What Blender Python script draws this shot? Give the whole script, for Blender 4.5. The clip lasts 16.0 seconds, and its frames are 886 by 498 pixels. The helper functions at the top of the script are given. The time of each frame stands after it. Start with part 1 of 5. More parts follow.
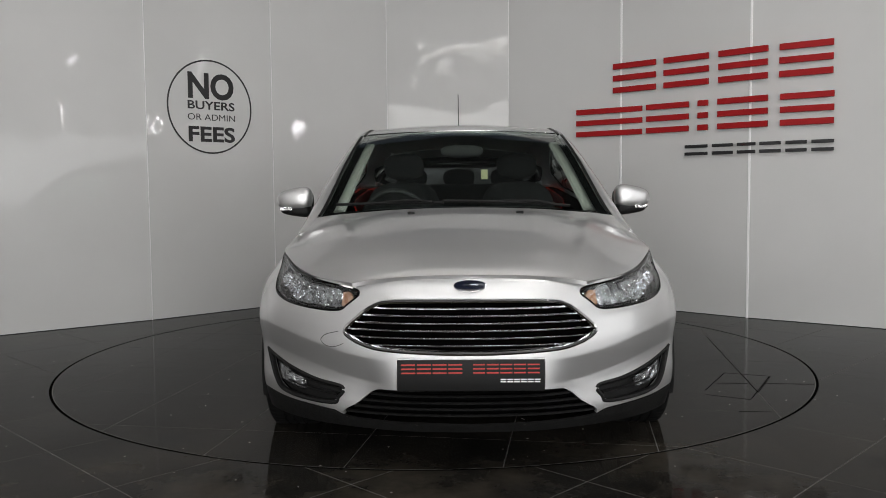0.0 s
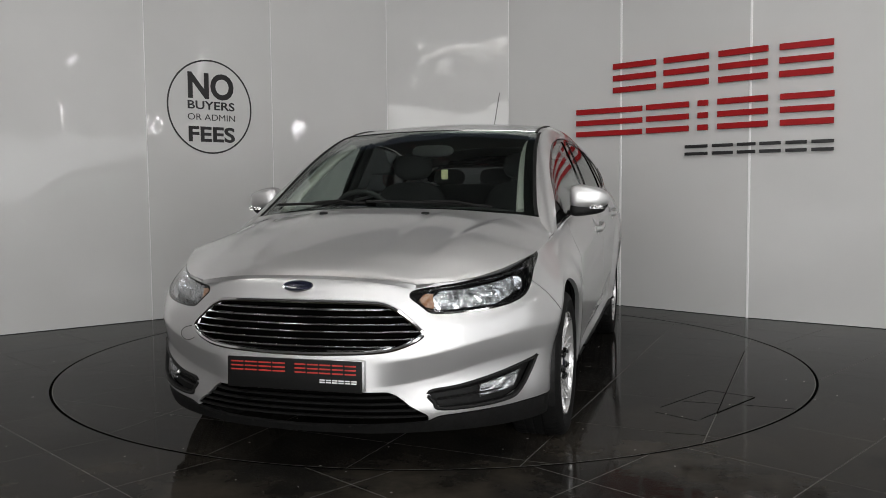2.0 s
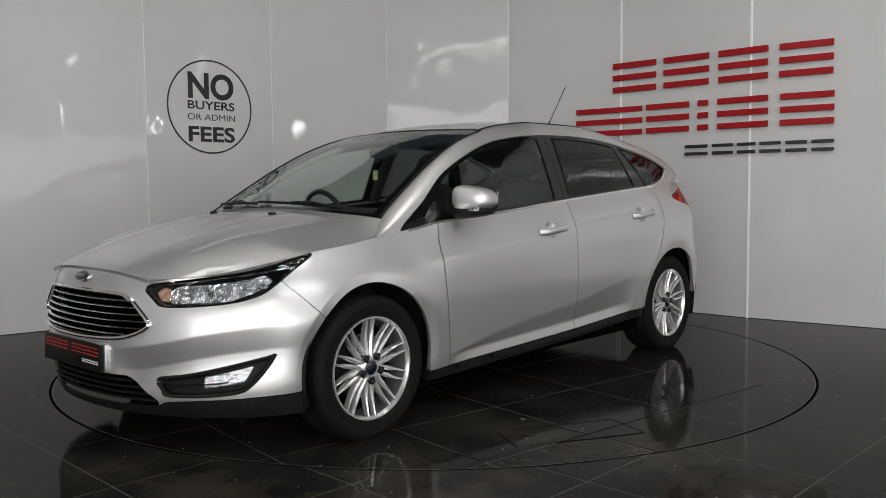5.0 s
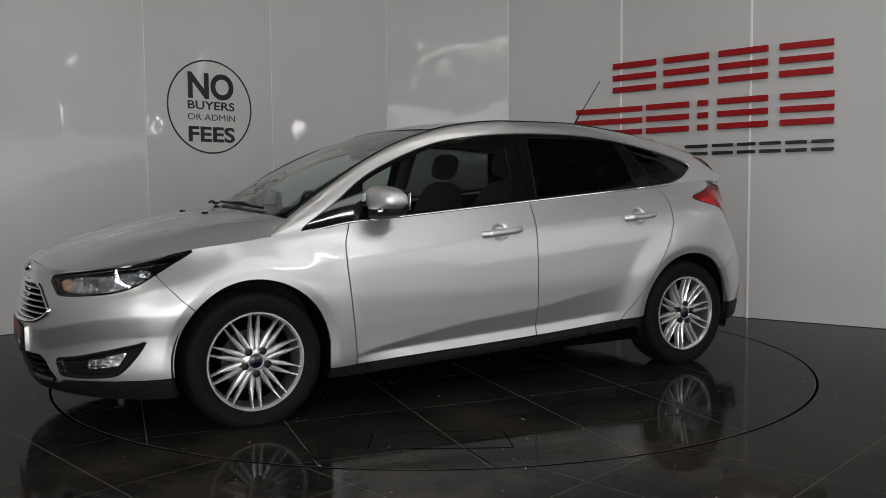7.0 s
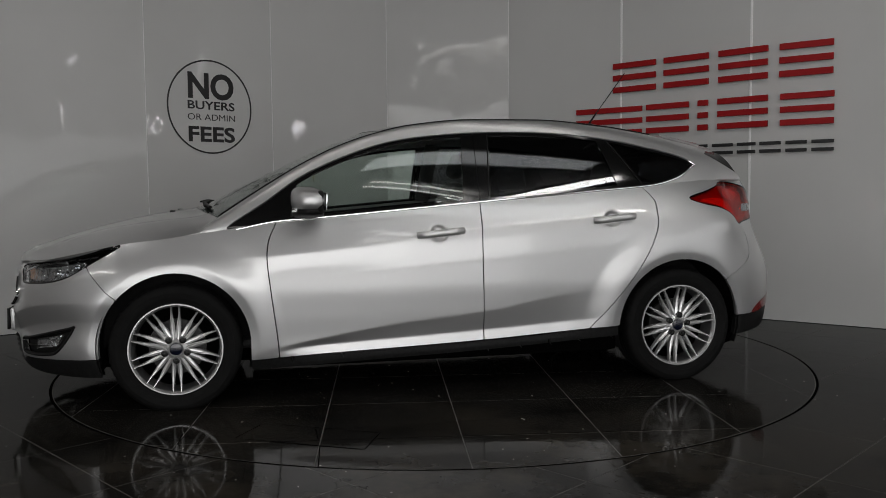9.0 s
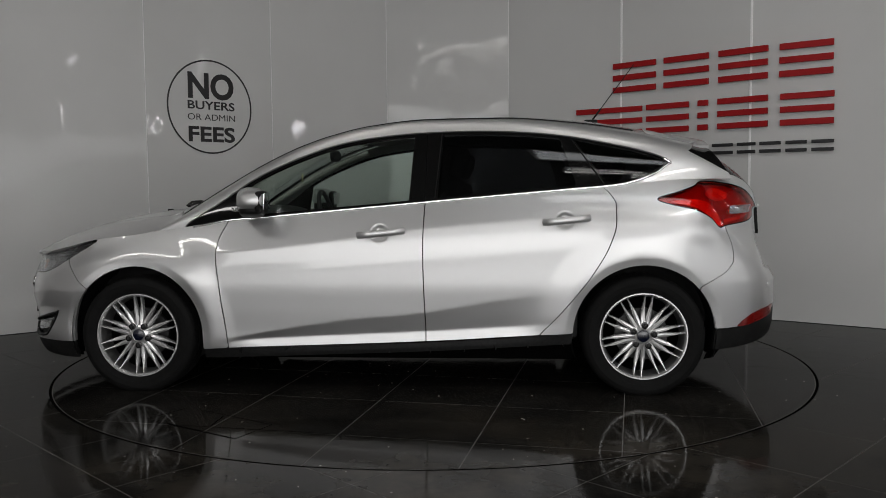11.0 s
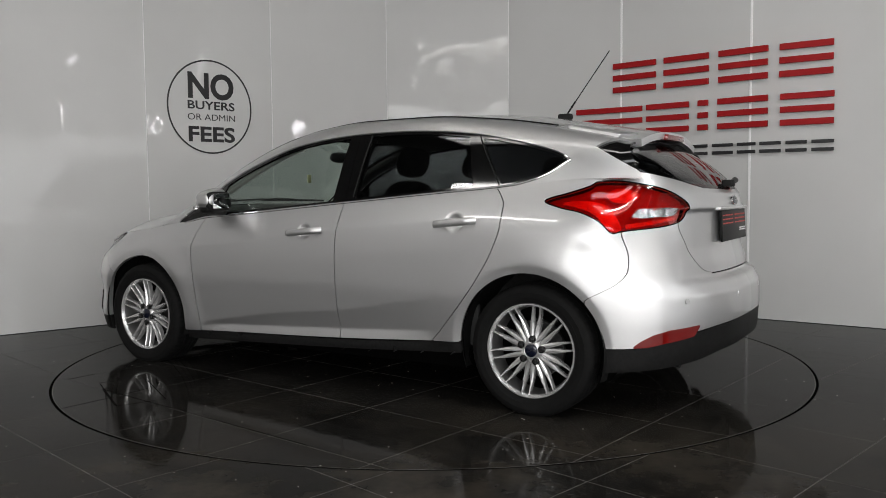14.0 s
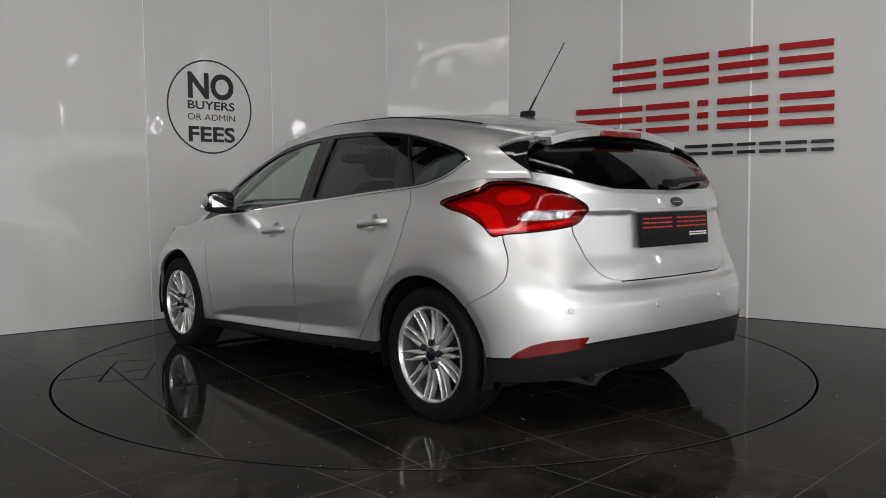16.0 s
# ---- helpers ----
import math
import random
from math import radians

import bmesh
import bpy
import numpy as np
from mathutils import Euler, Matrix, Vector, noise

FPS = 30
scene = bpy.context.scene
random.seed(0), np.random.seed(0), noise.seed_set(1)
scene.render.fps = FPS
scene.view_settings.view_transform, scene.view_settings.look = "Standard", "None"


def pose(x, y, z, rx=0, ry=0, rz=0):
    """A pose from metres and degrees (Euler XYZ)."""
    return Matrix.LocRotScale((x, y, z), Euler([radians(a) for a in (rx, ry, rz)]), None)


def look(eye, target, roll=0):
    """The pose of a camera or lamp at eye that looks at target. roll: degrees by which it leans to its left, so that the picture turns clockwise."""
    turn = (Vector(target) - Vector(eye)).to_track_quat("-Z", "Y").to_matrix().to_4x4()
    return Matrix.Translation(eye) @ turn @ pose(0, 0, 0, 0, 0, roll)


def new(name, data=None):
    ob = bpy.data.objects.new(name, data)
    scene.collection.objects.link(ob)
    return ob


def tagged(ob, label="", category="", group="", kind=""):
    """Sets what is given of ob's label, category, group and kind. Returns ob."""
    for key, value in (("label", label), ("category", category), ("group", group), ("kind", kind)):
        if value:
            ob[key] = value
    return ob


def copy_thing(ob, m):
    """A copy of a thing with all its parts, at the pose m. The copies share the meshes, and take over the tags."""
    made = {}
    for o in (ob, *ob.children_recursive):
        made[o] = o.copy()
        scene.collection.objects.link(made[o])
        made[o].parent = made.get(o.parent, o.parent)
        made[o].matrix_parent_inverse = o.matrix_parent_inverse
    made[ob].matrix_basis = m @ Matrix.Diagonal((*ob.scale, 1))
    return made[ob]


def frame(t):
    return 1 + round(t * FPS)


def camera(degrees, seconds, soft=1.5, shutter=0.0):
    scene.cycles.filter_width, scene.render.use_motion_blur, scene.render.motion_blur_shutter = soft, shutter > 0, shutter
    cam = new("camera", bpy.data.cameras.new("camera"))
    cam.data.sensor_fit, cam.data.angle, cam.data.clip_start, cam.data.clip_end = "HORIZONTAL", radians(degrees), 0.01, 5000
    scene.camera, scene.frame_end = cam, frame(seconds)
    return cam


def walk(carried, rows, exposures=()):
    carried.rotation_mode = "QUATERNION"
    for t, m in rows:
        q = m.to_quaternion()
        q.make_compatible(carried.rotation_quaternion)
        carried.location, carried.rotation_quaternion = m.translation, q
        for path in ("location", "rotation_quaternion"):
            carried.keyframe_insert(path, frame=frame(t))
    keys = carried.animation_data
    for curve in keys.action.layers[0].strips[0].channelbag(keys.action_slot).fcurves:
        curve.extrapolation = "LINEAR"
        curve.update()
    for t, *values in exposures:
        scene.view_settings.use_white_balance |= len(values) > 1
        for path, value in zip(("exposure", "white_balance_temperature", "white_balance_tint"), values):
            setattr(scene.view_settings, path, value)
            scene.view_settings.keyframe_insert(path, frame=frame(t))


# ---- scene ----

# ---- camera and its walk ----
cam = camera(55.83, 16.0, soft=0.9)
EYE = Vector((0.0, -5.326, 1.043))
AIM = EYE + Vector((0.0103, 0.9976, -0.0681))
walk(cam, [(0.0, look(EYE, AIM, -0.48)), (16.0, look(EYE, AIM, -0.48))],
     exposures=[(0.0, 0.18), (2.0, 0.14), (4.0, 0.15), (6.3, -0.18), (7.0, -0.36), (8.0, -0.66), (9.0, -0.86), (10.2, -0.78), (11.3, -0.56), (12.5, -0.22), (14.0, 0.1), (16.0, -0.04)])

# turn of the table and the car on it: seconds, degrees
TURN = [(0.0, -91.09), (0.5, -93.87), (1.0, -97.45), (1.5, -101.92), (2.0, -106.39), (2.5, -110.82), (3.0, -115.26),
        (3.5, -119.75), (4.0, -124.26), (4.7, -130.45), (5.5, -137.4), (6.3, -144.39), (7.0, -150.55), (7.5, -154.92),
        (8.0, -159.29), (8.5, -163.63), (9.0, -168.0), (9.7, -174.0), (10.5, -180.75), (11.3, -187.5), (12.0, -193.78),
        (12.5, -198.22), (13.0, -202.68), (13.5, -207.1), (14.0, -211.55), (14.5, -215.95), (15.0, -220.34),
        (15.5, -224.75), (16.0, -229.14)]
CAR_AT = Vector((0.173, 0.171, 0.0))   # the car's middle on the turntable

# ---- world and lights ----
world = bpy.data.worlds.new("world")
world.use_nodes = True
scene.world = world
world.node_tree.nodes["Background"].inputs[0].default_value = (0.6, 0.7, 0.9, 1)
world.node_tree.nodes["Background"].inputs[1].default_value = 0.05


def area_lamp(name, eye, target, w, h, power, colour=(1, 1, 1)):
    data = bpy.data.lights.new(name, "AREA")
    data.shape, data.size, data.size_y, data.energy, data.color = "RECTANGLE", w, h, power, colour
    ob = new(name, data)
    ob.matrix_world = look(eye, target)
    return ob


# the rooflight over the camera, and the strip lights
SKY_AT, SKY_W, SKY_D = (1.7, -3.4), 2.8, 0.5
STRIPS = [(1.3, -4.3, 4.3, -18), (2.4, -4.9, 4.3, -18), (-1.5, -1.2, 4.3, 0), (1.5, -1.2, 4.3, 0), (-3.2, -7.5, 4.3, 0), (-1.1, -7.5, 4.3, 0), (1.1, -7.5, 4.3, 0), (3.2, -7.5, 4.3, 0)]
SHORT_STRIPS = [(-2.9, -9.5, 4.2, 110), (-3.9, -9.5, 4.05, 75), (-4.9, -9.6, 3.85, 100)]
WALL_LIGHTS = [(-6.6, 2.50, 2.95), (-6.30, 3.65, 4.05), (-1.03, 2.25, 2.6), (-1.03, 3.1, 3.7), (-2.07, 2.25, 2.5)]
area_lamp("rooflight_lamp", (SKY_AT[0], SKY_AT[1], 4.52), (SKY_AT[0], SKY_AT[1], 0), SKY_W, SKY_D, 12, (0.93, 0.97, 1.0))
area_lamp("overhead_lamp", (0.0, -1.2, 4.24), (0.0, -1.2, 0), 4.6, 0.4, 16, (1.0, 0.965, 0.92))
area_lamp("overhead_lamp", (0.0, -7.5, 4.24), (0.0, -1.0, 0.4), 8.0, 0.4, 30, (1.0, 0.965, 0.92))
area_lamp("window_lamp", (0.0, -10.75, 1.75), (0.0, 0.0, 1.4), 12.0, 3.0, 310, (1.0, 0.988, 0.976))
area_lamp("window_lamp", (1.6, -10.72, 1.75), (0.0, 0.0, 1.4), 4.0, 2.6, 60, (1.0, 0.988, 0.976))
# two fill lamps added for the car's sides; no strip light hangs here
area_lamp("overhead_lamp", (3.0, -4.6, 4.5), (0.0, -0.8, 0.6), 2.2, 0.18, 60, (1.0, 0.98, 0.95))
area_lamp("overhead_lamp", (-4.2, -3.6, 4.5), (0.0, -0.8, 0.6), 2.2, 0.18, 30, (1.0, 0.98, 0.95))

# ---- materials ----


def mat(name, base, rough=0.5, metal=0.0, coat=0.0, emit=None, power=0.0):
    m = bpy.data.materials.new(name)
    m.use_nodes = True
    b = m.node_tree.nodes["Principled BSDF"]
    b.inputs["Base Color"].default_value = (*base, 1)
    b.inputs["Roughness"].default_value = rough
    b.inputs["Metallic"].default_value = metal
    b.inputs["Coat Weight"].default_value = coat
    b.inputs["Coat Roughness"].default_value = 0.03
    if emit:
        b.inputs["Emission Color"].default_value = (*emit, 1)
        b.inputs["Emission Strength"].default_value = power
    return m


def nodes_of(m):
    return m.node_tree.nodes, m.node_tree.links, m.node_tree.nodes["Principled BSDF"]


def noisy(m, scale, lo, hi, where="Base Color", detail=4, bump=0.0, coords="Object", bump_scale=None, bump_detail=3):
    """Varies a colour or value of the material between lo and hi by noise, and adds fine relief."""
    n, l, b = nodes_of(m)
    tc = n.new("ShaderNodeTexCoord")
    tex = n.new("ShaderNodeTexNoise")
    tex.inputs["Scale"].default_value, tex.inputs["Detail"].default_value = scale, detail
    l.new(tc.outputs[coords], tex.inputs["Vector"])
    if where:
        ramp = n.new("ShaderNodeValToRGB")
        ramp.color_ramp.elements[0].position, ramp.color_ramp.elements[1].position = 0.32, 0.68
        ramp.color_ramp.elements[0].color = (*lo, 1) if isinstance(lo, tuple) else (lo, lo, lo, 1)
        ramp.color_ramp.elements[1].color = (*hi, 1) if isinstance(hi, tuple) else (hi, hi, hi, 1)
        l.new(tex.outputs["Fac"], ramp.inputs["Fac"])
        l.new(ramp.outputs["Color"], b.inputs[where])
    if bump:
        t2 = n.new("ShaderNodeTexNoise")
        t2.inputs["Scale"].default_value, t2.inputs["Detail"].default_value = bump_scale or scale, bump_detail
        l.new(tc.outputs[coords], t2.inputs["Vector"])
        bp = n.new("ShaderNodeBump")
        bp.inputs["Strength"].default_value, bp.inputs["Distance"].default_value = 1.0, bump
        l.new(t2.outputs["Fac"], bp.inputs["Height"])
        l.new(bp.outputs["Normal"], b.inputs["Normal"])
    return m


def pane_mat(name, tint, gloss=1.0):
    """Thin glass: clear or tinted, with a mirror coat that grows towards grazing angles."""
    m = bpy.data.materials.new(name)
    m.use_nodes = True
    n, l = m.node_tree.nodes, m.node_tree.links
    n.remove(n["Principled BSDF"])
    tr, gl, mx, lw, pw, ma = (n.new("ShaderNode" + k) for k in ("BsdfTransparent", "BsdfGlossy", "MixShader", "LayerWeight", "Math", "Math"))
    tr.inputs["Color"].default_value = (*tint, 1)
    gl.inputs["Roughness"].default_value = 0.01
    gl.inputs["Color"].default_value = (gloss, gloss, gloss, 1)
    lw.inputs["Blend"].default_value = 0.5
    pw.operation, pw.inputs[1].default_value = "POWER", 5.0
    ma.operation, ma.inputs[1].default_value, ma.inputs[2].default_value = "MULTIPLY_ADD", 0.9, 0.035
    l.new(lw.outputs["Facing"], pw.inputs[0])
    l.new(pw.outputs[0], ma.inputs[0])
    l.new(ma.outputs[0], mx.inputs[0])
    l.new(tr.outputs[0], mx.inputs[1])
    l.new(gl.outputs[0], mx.inputs[2])
    l.new(mx.outputs[0], n["Material Output"].inputs["Surface"])
    return m


M_WALL = noisy(mat("wall_panel", (0.54, 0.54, 0.535), 0.022), 0.8, (0.52, 0.52, 0.515), (0.56, 0.56, 0.555), bump=0.004, bump_scale=3.2, bump_detail=1.0)
M_WALL.node_tree.nodes["Principled BSDF"].inputs["Specular IOR Level"].default_value = 0.34
M_SEAM = mat("wall_joint", (0.8, 0.8, 0.8), 0.3)
M_FLOOR = noisy(mat("floor_tile", (0.012, 0.0115, 0.011), 0.09), 3.0, (0.007, 0.0067, 0.0062), (0.019, 0.018, 0.0165), bump=0.0006, bump_scale=9)
M_TABLE = noisy(mat("table_tile", (0.012, 0.0115, 0.011), 0.07), 3.0, (0.007, 0.0067, 0.0062), (0.018, 0.017, 0.0157), bump=0.0005, bump_scale=9)
for m_ in (M_FLOOR, M_TABLE):
    m_.node_tree.nodes["Principled BSDF"].inputs["IOR"].default_value = 1.10
M_GROUT = mat("grout", (0.13, 0.127, 0.12), 0.7)


def worn_glare_floor(m):
    """Dust specks and dull smears on a polished tile, and a painted patch of stained glare."""
    n, l, b = nodes_of(m)
    geo = n.new("ShaderNodeNewGeometry")
    vor = n.new("ShaderNodeTexVoronoi")
    vor.inputs["Scale"].default_value = 13.0
    noi = n.new("ShaderNodeTexNoise")
    noi.inputs["Scale"].default_value, noi.inputs["Detail"].default_value = 1.7, 6
    stretch = n.new("ShaderNodeTexNoise")
    stretch.inputs["Scale"].default_value, stretch.inputs["Detail"].default_value = 40.0, 2
    for t in (vor, noi, stretch):
        l.new(geo.outputs["Position"], t.inputs["Vector"])
    lt = n.new("ShaderNodeMath")
    lt.operation, lt.inputs[1].default_value = "LESS_THAN", 0.055
    l.new(vor.outputs["Distance"], lt.inputs[0])
    gt = n.new("ShaderNodeMath")
    gt.operation, gt.inputs[1].default_value = "GREATER_THAN", 0.5
    l.new(vor.outputs["Color"], gt.inputs[0])
    mul = n.new("ShaderNodeMath")
    mul.operation = "MULTIPLY"
    l.new(lt.outputs[0], mul.inputs[0])
    l.new(gt.outputs[0], mul.inputs[1])
    mix = n.new("ShaderNodeMix")
    mix.data_type = "RGBA"
    old = b.inputs["Base Color"].links[0].from_socket
    l.new(mul.outputs[0], mix.inputs["Factor"])
    l.new(old, mix.inputs["A"])
    mix.inputs["B"].default_value = (0.6, 0.58, 0.55, 1)
    l.new(mix.outputs["Result"], b.inputs["Base Color"])
    # stains and the brownish glare on them, both painted as a lighter patch before the car
    gone = n.new("ShaderNodeTexNoise")
    gone.inputs["Scale"].default_value, gone.inputs["Detail"].default_value, gone.inputs["Roughness"].default_value = 1.3, 9, 0.72
    place_ = n.new("ShaderNodeMapping")
    place_.inputs["Location"].default_value, place_.inputs["Scale"].default_value = (0.0, 1.35, 0.0), (0.30, 0.55, 1.0)
    ball = n.new("ShaderNodeTexGradient")
    ball.gradient_type = "SPHERICAL"
    l.new(geo.outputs["Position"], gone.inputs["Vector"])
    l.new(geo.outputs["Position"], place_.inputs["Vector"])
    l.new(place_.outputs["Vector"], ball.inputs["Vector"])
    cutoff = n.new("ShaderNodeMapRange")
    cutoff.inputs["From Min"].default_value, cutoff.inputs["From Max"].default_value = 0.42, 0.66
    l.new(gone.outputs["Fac"], cutoff.inputs["Value"])
    stain_glare = n.new("ShaderNodeMath")
    stain_glare.operation = "MULTIPLY"
    l.new(cutoff.outputs["Result"], stain_glare.inputs[0])
    l.new(ball.outputs["Fac"], stain_glare.inputs[1])
    stain_glare_mix = n.new("ShaderNodeMix")
    stain_glare_mix.data_type = "RGBA"
    stain_glare_mix.inputs["B"].default_value = (0.055, 0.047, 0.037, 1)
    l.new(stain_glare.outputs[0], stain_glare_mix.inputs["Factor"])
    l.new(mix.outputs["Result"], stain_glare_mix.inputs["A"])
    l.new(stain_glare_mix.outputs["Result"], b.inputs["Base Color"])
    ro = n.new("ShaderNodeMapRange")
    ro.inputs["From Min"].default_value, ro.inputs["From Max"].default_value = 0.35, 0.75
    ro.inputs["To Min"].default_value, ro.inputs["To Max"].default_value = 0.03, 0.13
    l.new(noi.outputs["Fac"], ro.inputs["Value"])
    l.new(ro.outputs["Result"], b.inputs["Roughness"])


worn_glare_floor(M_FLOOR)
worn_glare_floor(M_TABLE)
# near-black without sheen: shade in gaps, recesses and under the car, as colour
M_GAPSHADE = mat("gap_shade", (0.002, 0.002, 0.002), 0.9)
M_GAPSHADE.node_tree.nodes["Principled BSDF"].inputs["Specular IOR Level"].default_value = 0.0
M_CEIL = noisy(mat("ceiling_paint", (0.07, 0.07, 0.07), 0.8), 2.0, (0.06, 0.06, 0.06), (0.08, 0.08, 0.08))
M_ROOM = noisy(mat("room_wall", (0.5, 0.49, 0.48), 0.7), 2.0, (0.46, 0.45, 0.44), (0.54, 0.53, 0.52))
M_PAINT = noisy(mat("silver_paint", (0.56, 0.56, 0.563), 0.45, 0.88, 1.0), 900, (0.58, 0.58, 0.583), (0.65, 0.65, 0.653))
M_PAINT.node_tree.nodes["Principled BSDF"].inputs["Coat Roughness"].default_value = 0.012
M_BLACK = noisy(mat("black_plastic", (0.009, 0.009, 0.009), 0.5), 60, (0.007, 0.007, 0.007), (0.012, 0.012, 0.012), bump=0.0004, bump_scale=700)
M_BLACK.node_tree.nodes["Principled BSDF"].inputs["Specular IOR Level"].default_value = 0.14
M_GLOSSB = mat("gloss_black", (0.004, 0.004, 0.004), 0.06)
M_CHROME = mat("chrome", (0.78, 0.78, 0.79), 0.07, 1.0)
M_ALLOY = noisy(mat("alloy", (0.66, 0.66, 0.66), 0.26, 0.7, 0.5), 25, (0.63, 0.63, 0.63), (0.69, 0.69, 0.69))
M_BARREL = mat("rim_barrel", (0.22, 0.22, 0.22), 0.45, 0.8)
M_PLATE = mat("plate_black", (0.006, 0.006, 0.006), 0.45)
M_PLATE.node_tree.nodes["Principled BSDF"].inputs["Specular IOR Level"].default_value = 0.15
M_DARKMETAL = mat("dark_metal", (0.04, 0.04, 0.04), 0.45, 0.8)
M_RUBBER = noisy(mat("rubber", (0.006, 0.006, 0.006), 0.75), 30, (0.0035, 0.0035, 0.0035), (0.006, 0.006, 0.006), bump=0.0006, bump_scale=120)
M_RUBBER.node_tree.nodes["Principled BSDF"].inputs["Specular IOR Level"].default_value = 0.15
M_CLOTH = noisy(mat("seat_cloth", (0.025, 0.025, 0.027), 0.9), 90, (0.012, 0.012, 0.013), (0.022, 0.022, 0.024), bump=0.001, bump_scale=300)
M_DASH = mat("dash_plastic", (0.02, 0.02, 0.021), 0.6)
M_LINING = mat("headlining", (0.45, 0.44, 0.41), 0.9)
M_GLASS = pane_mat("clear_glass", (0.88, 0.92, 0.90))
M_WIND = pane_mat("windscreen_glass", (0.86, 0.90, 0.88))
M_PRIV = pane_mat("privacy_glass", (0.36, 0.37, 0.38))
M_LENS = pane_mat("lamp_lens", (0.93, 0.94, 0.95))
M_REDLENS = mat("red_lens", (0.20, 0.006, 0.005), 0.08, 0.0, 0.6)
M_REDLENS.node_tree.nodes["Principled BSDF"].inputs["Transmission Weight"].default_value = 0.25
M_AMBER = noisy(mat("amber", (0.5, 0.25, 0.13), 0.2), 60, (0.35, 0.15, 0.07), (0.62, 0.42, 0.30))
M_REDSIGN = mat("red_sign", (0.30, 0.007, 0.009), 0.5)
M_REDSIGN.node_tree.nodes["Principled BSDF"].inputs["Specular IOR Level"].default_value = 0.2
M_BLACKSIGN = mat("black_sign", (0.012, 0.012, 0.013), 0.4)
M_WHITEPRINT = mat("white_print", (0.75, 0.75, 0.75), 0.5)
M_REDPRINT = mat("red_print", (0.40, 0.02, 0.012), 0.5)
M_BLUE = mat("blue_badge", (0.004, 0.006, 0.016), 0.2, 0.0, 0.5)
M_TAG = mat("tag", (0.55, 0.52, 0.30), 0.6)
M_TUBE = mat("tube", (0.9, 0.9, 0.9), 0.5, emit=(1.0, 0.98, 0.94), power=8.0)
M_WALLTUBE = mat("wall_tube", (0.9, 0.9, 0.9), 0.5, emit=(0.97, 0.98, 1.0), power=30.0)
# glow of the added fill panel on the side wall
M_SIDEFILL = mat("side_fill_pane", (0.8, 0.85, 0.9), 0.3, emit=(1.0, 0.99, 0.98), power=1.5)
M_DAY = mat("daylight_pane", (0.8, 0.85, 0.9), 0.3, emit=(1.0, 0.99, 0.98), power=2.0)

# ---- mesh helpers ----


def link_mesh(name, verts, faces, material, parent=None, label="", smooth=True, sharp=None):
    me = bpy.data.meshes.new(name)
    me.from_pydata([tuple(v) for v in verts], [], [tuple(int(i) for i in f) for f in faces])
    me.materials.append(material)
    if smooth:
        me.polygons.foreach_set("use_smooth", [True] * len(me.polygons))
        if sharp:
            me.set_sharp_from_angle(angle=radians(sharp))
    me.update()
    ob = new(name, me)
    if parent:
        ob.parent = parent
    return tagged(ob, label)


def part(name, bm, material, parent=None, label="", smooth=True, sharp=35):
    me = bpy.data.meshes.new(name)
    bm.normal_update()
    bm.to_mesh(me)
    bm.free()
    me.materials.append(material)
    if smooth:
        me.polygons.foreach_set("use_smooth", [True] * len(me.polygons))
        me.set_sharp_from_angle(angle=radians(sharp))
    ob = new(name, me)
    if parent:
        ob.parent = parent
    return tagged(ob, label)


def box_bm(x0, x1, y0, y1, z0, z1, bevel=0.0, seg=2, bm=None, m=None):
    own = bmesh.new()
    bmesh.ops.create_cube(own, size=1, matrix=Matrix.LocRotScale(((x0 + x1) / 2, (y0 + y1) / 2, (z0 + z1) / 2), None, (x1 - x0, y1 - y0, z1 - z0)))
    if bevel:
        bmesh.ops.bevel(own, geom=own.edges[:], offset=bevel, segments=seg, affect="EDGES", profile=0.6)
    if m is not None:
        bmesh.ops.transform(own, matrix=m, verts=own.verts)
    return own if bm is None else merge(bm, own)


def merge(bm, other):
    me = bpy.data.meshes.new("tmp")
    other.to_mesh(me)
    other.free()
    bm.from_mesh(me)
    bpy.data.meshes.remove(me)
    return bm


def lathe_bm(profile, n, axis_y=True):
    """Turns a profile of (radius, height) about y."""
    bm = bmesh.new()
    rings = [[bm.verts.new((r * math.cos(2 * math.pi * i / n), h, r * math.sin(2 * math.pi * i / n))) for i in range(n)] for r, h in profile]
    for a, b in zip(rings, rings[1:]):
        for i in range(n):
            bm.faces.new((a[i], a[(i + 1) % n], b[(i + 1) % n], b[i]))
    bmesh.ops.recalc_face_normals(bm, faces=bm.faces[:])
    return bm


def tube_bm(points, ra, rb=None, n=8, closed=False, up=(0, 0, 1), bm=None):
    """A tube of elliptical section along points."""
    bm = bm or bmesh.new()
    rb = rb or ra
    pts = [Vector(p) for p in points]
    rings = []
    for i, p in enumerate(pts):
        a = pts[i - 1] if i or closed else pts[i]
        b = pts[(i + 1) % len(pts)] if i + 1 < len(pts) or closed else pts[i]
        d = (b - a).normalized()
        s = d.cross(Vector(up)).normalized()
        u = s.cross(d)
        rings.append([bm.verts.new(p + s * (ra * math.cos(2 * math.pi * k / n)) + u * (rb * math.sin(2 * math.pi * k / n))) for k in range(n)])
    for a, b in zip(rings, rings[1:] + rings[:1] if closed else rings[1:]):
        for k in range(n):
            bm.faces.new((a[k], a[(k + 1) % n], b[(k + 1) % n], b[k]))
    if not closed:
        bm.faces.new(rings[0])
        bm.faces.new(rings[-1][::-1])
    bmesh.ops.recalc_face_normals(bm, faces=bm.faces[:])
    return bm


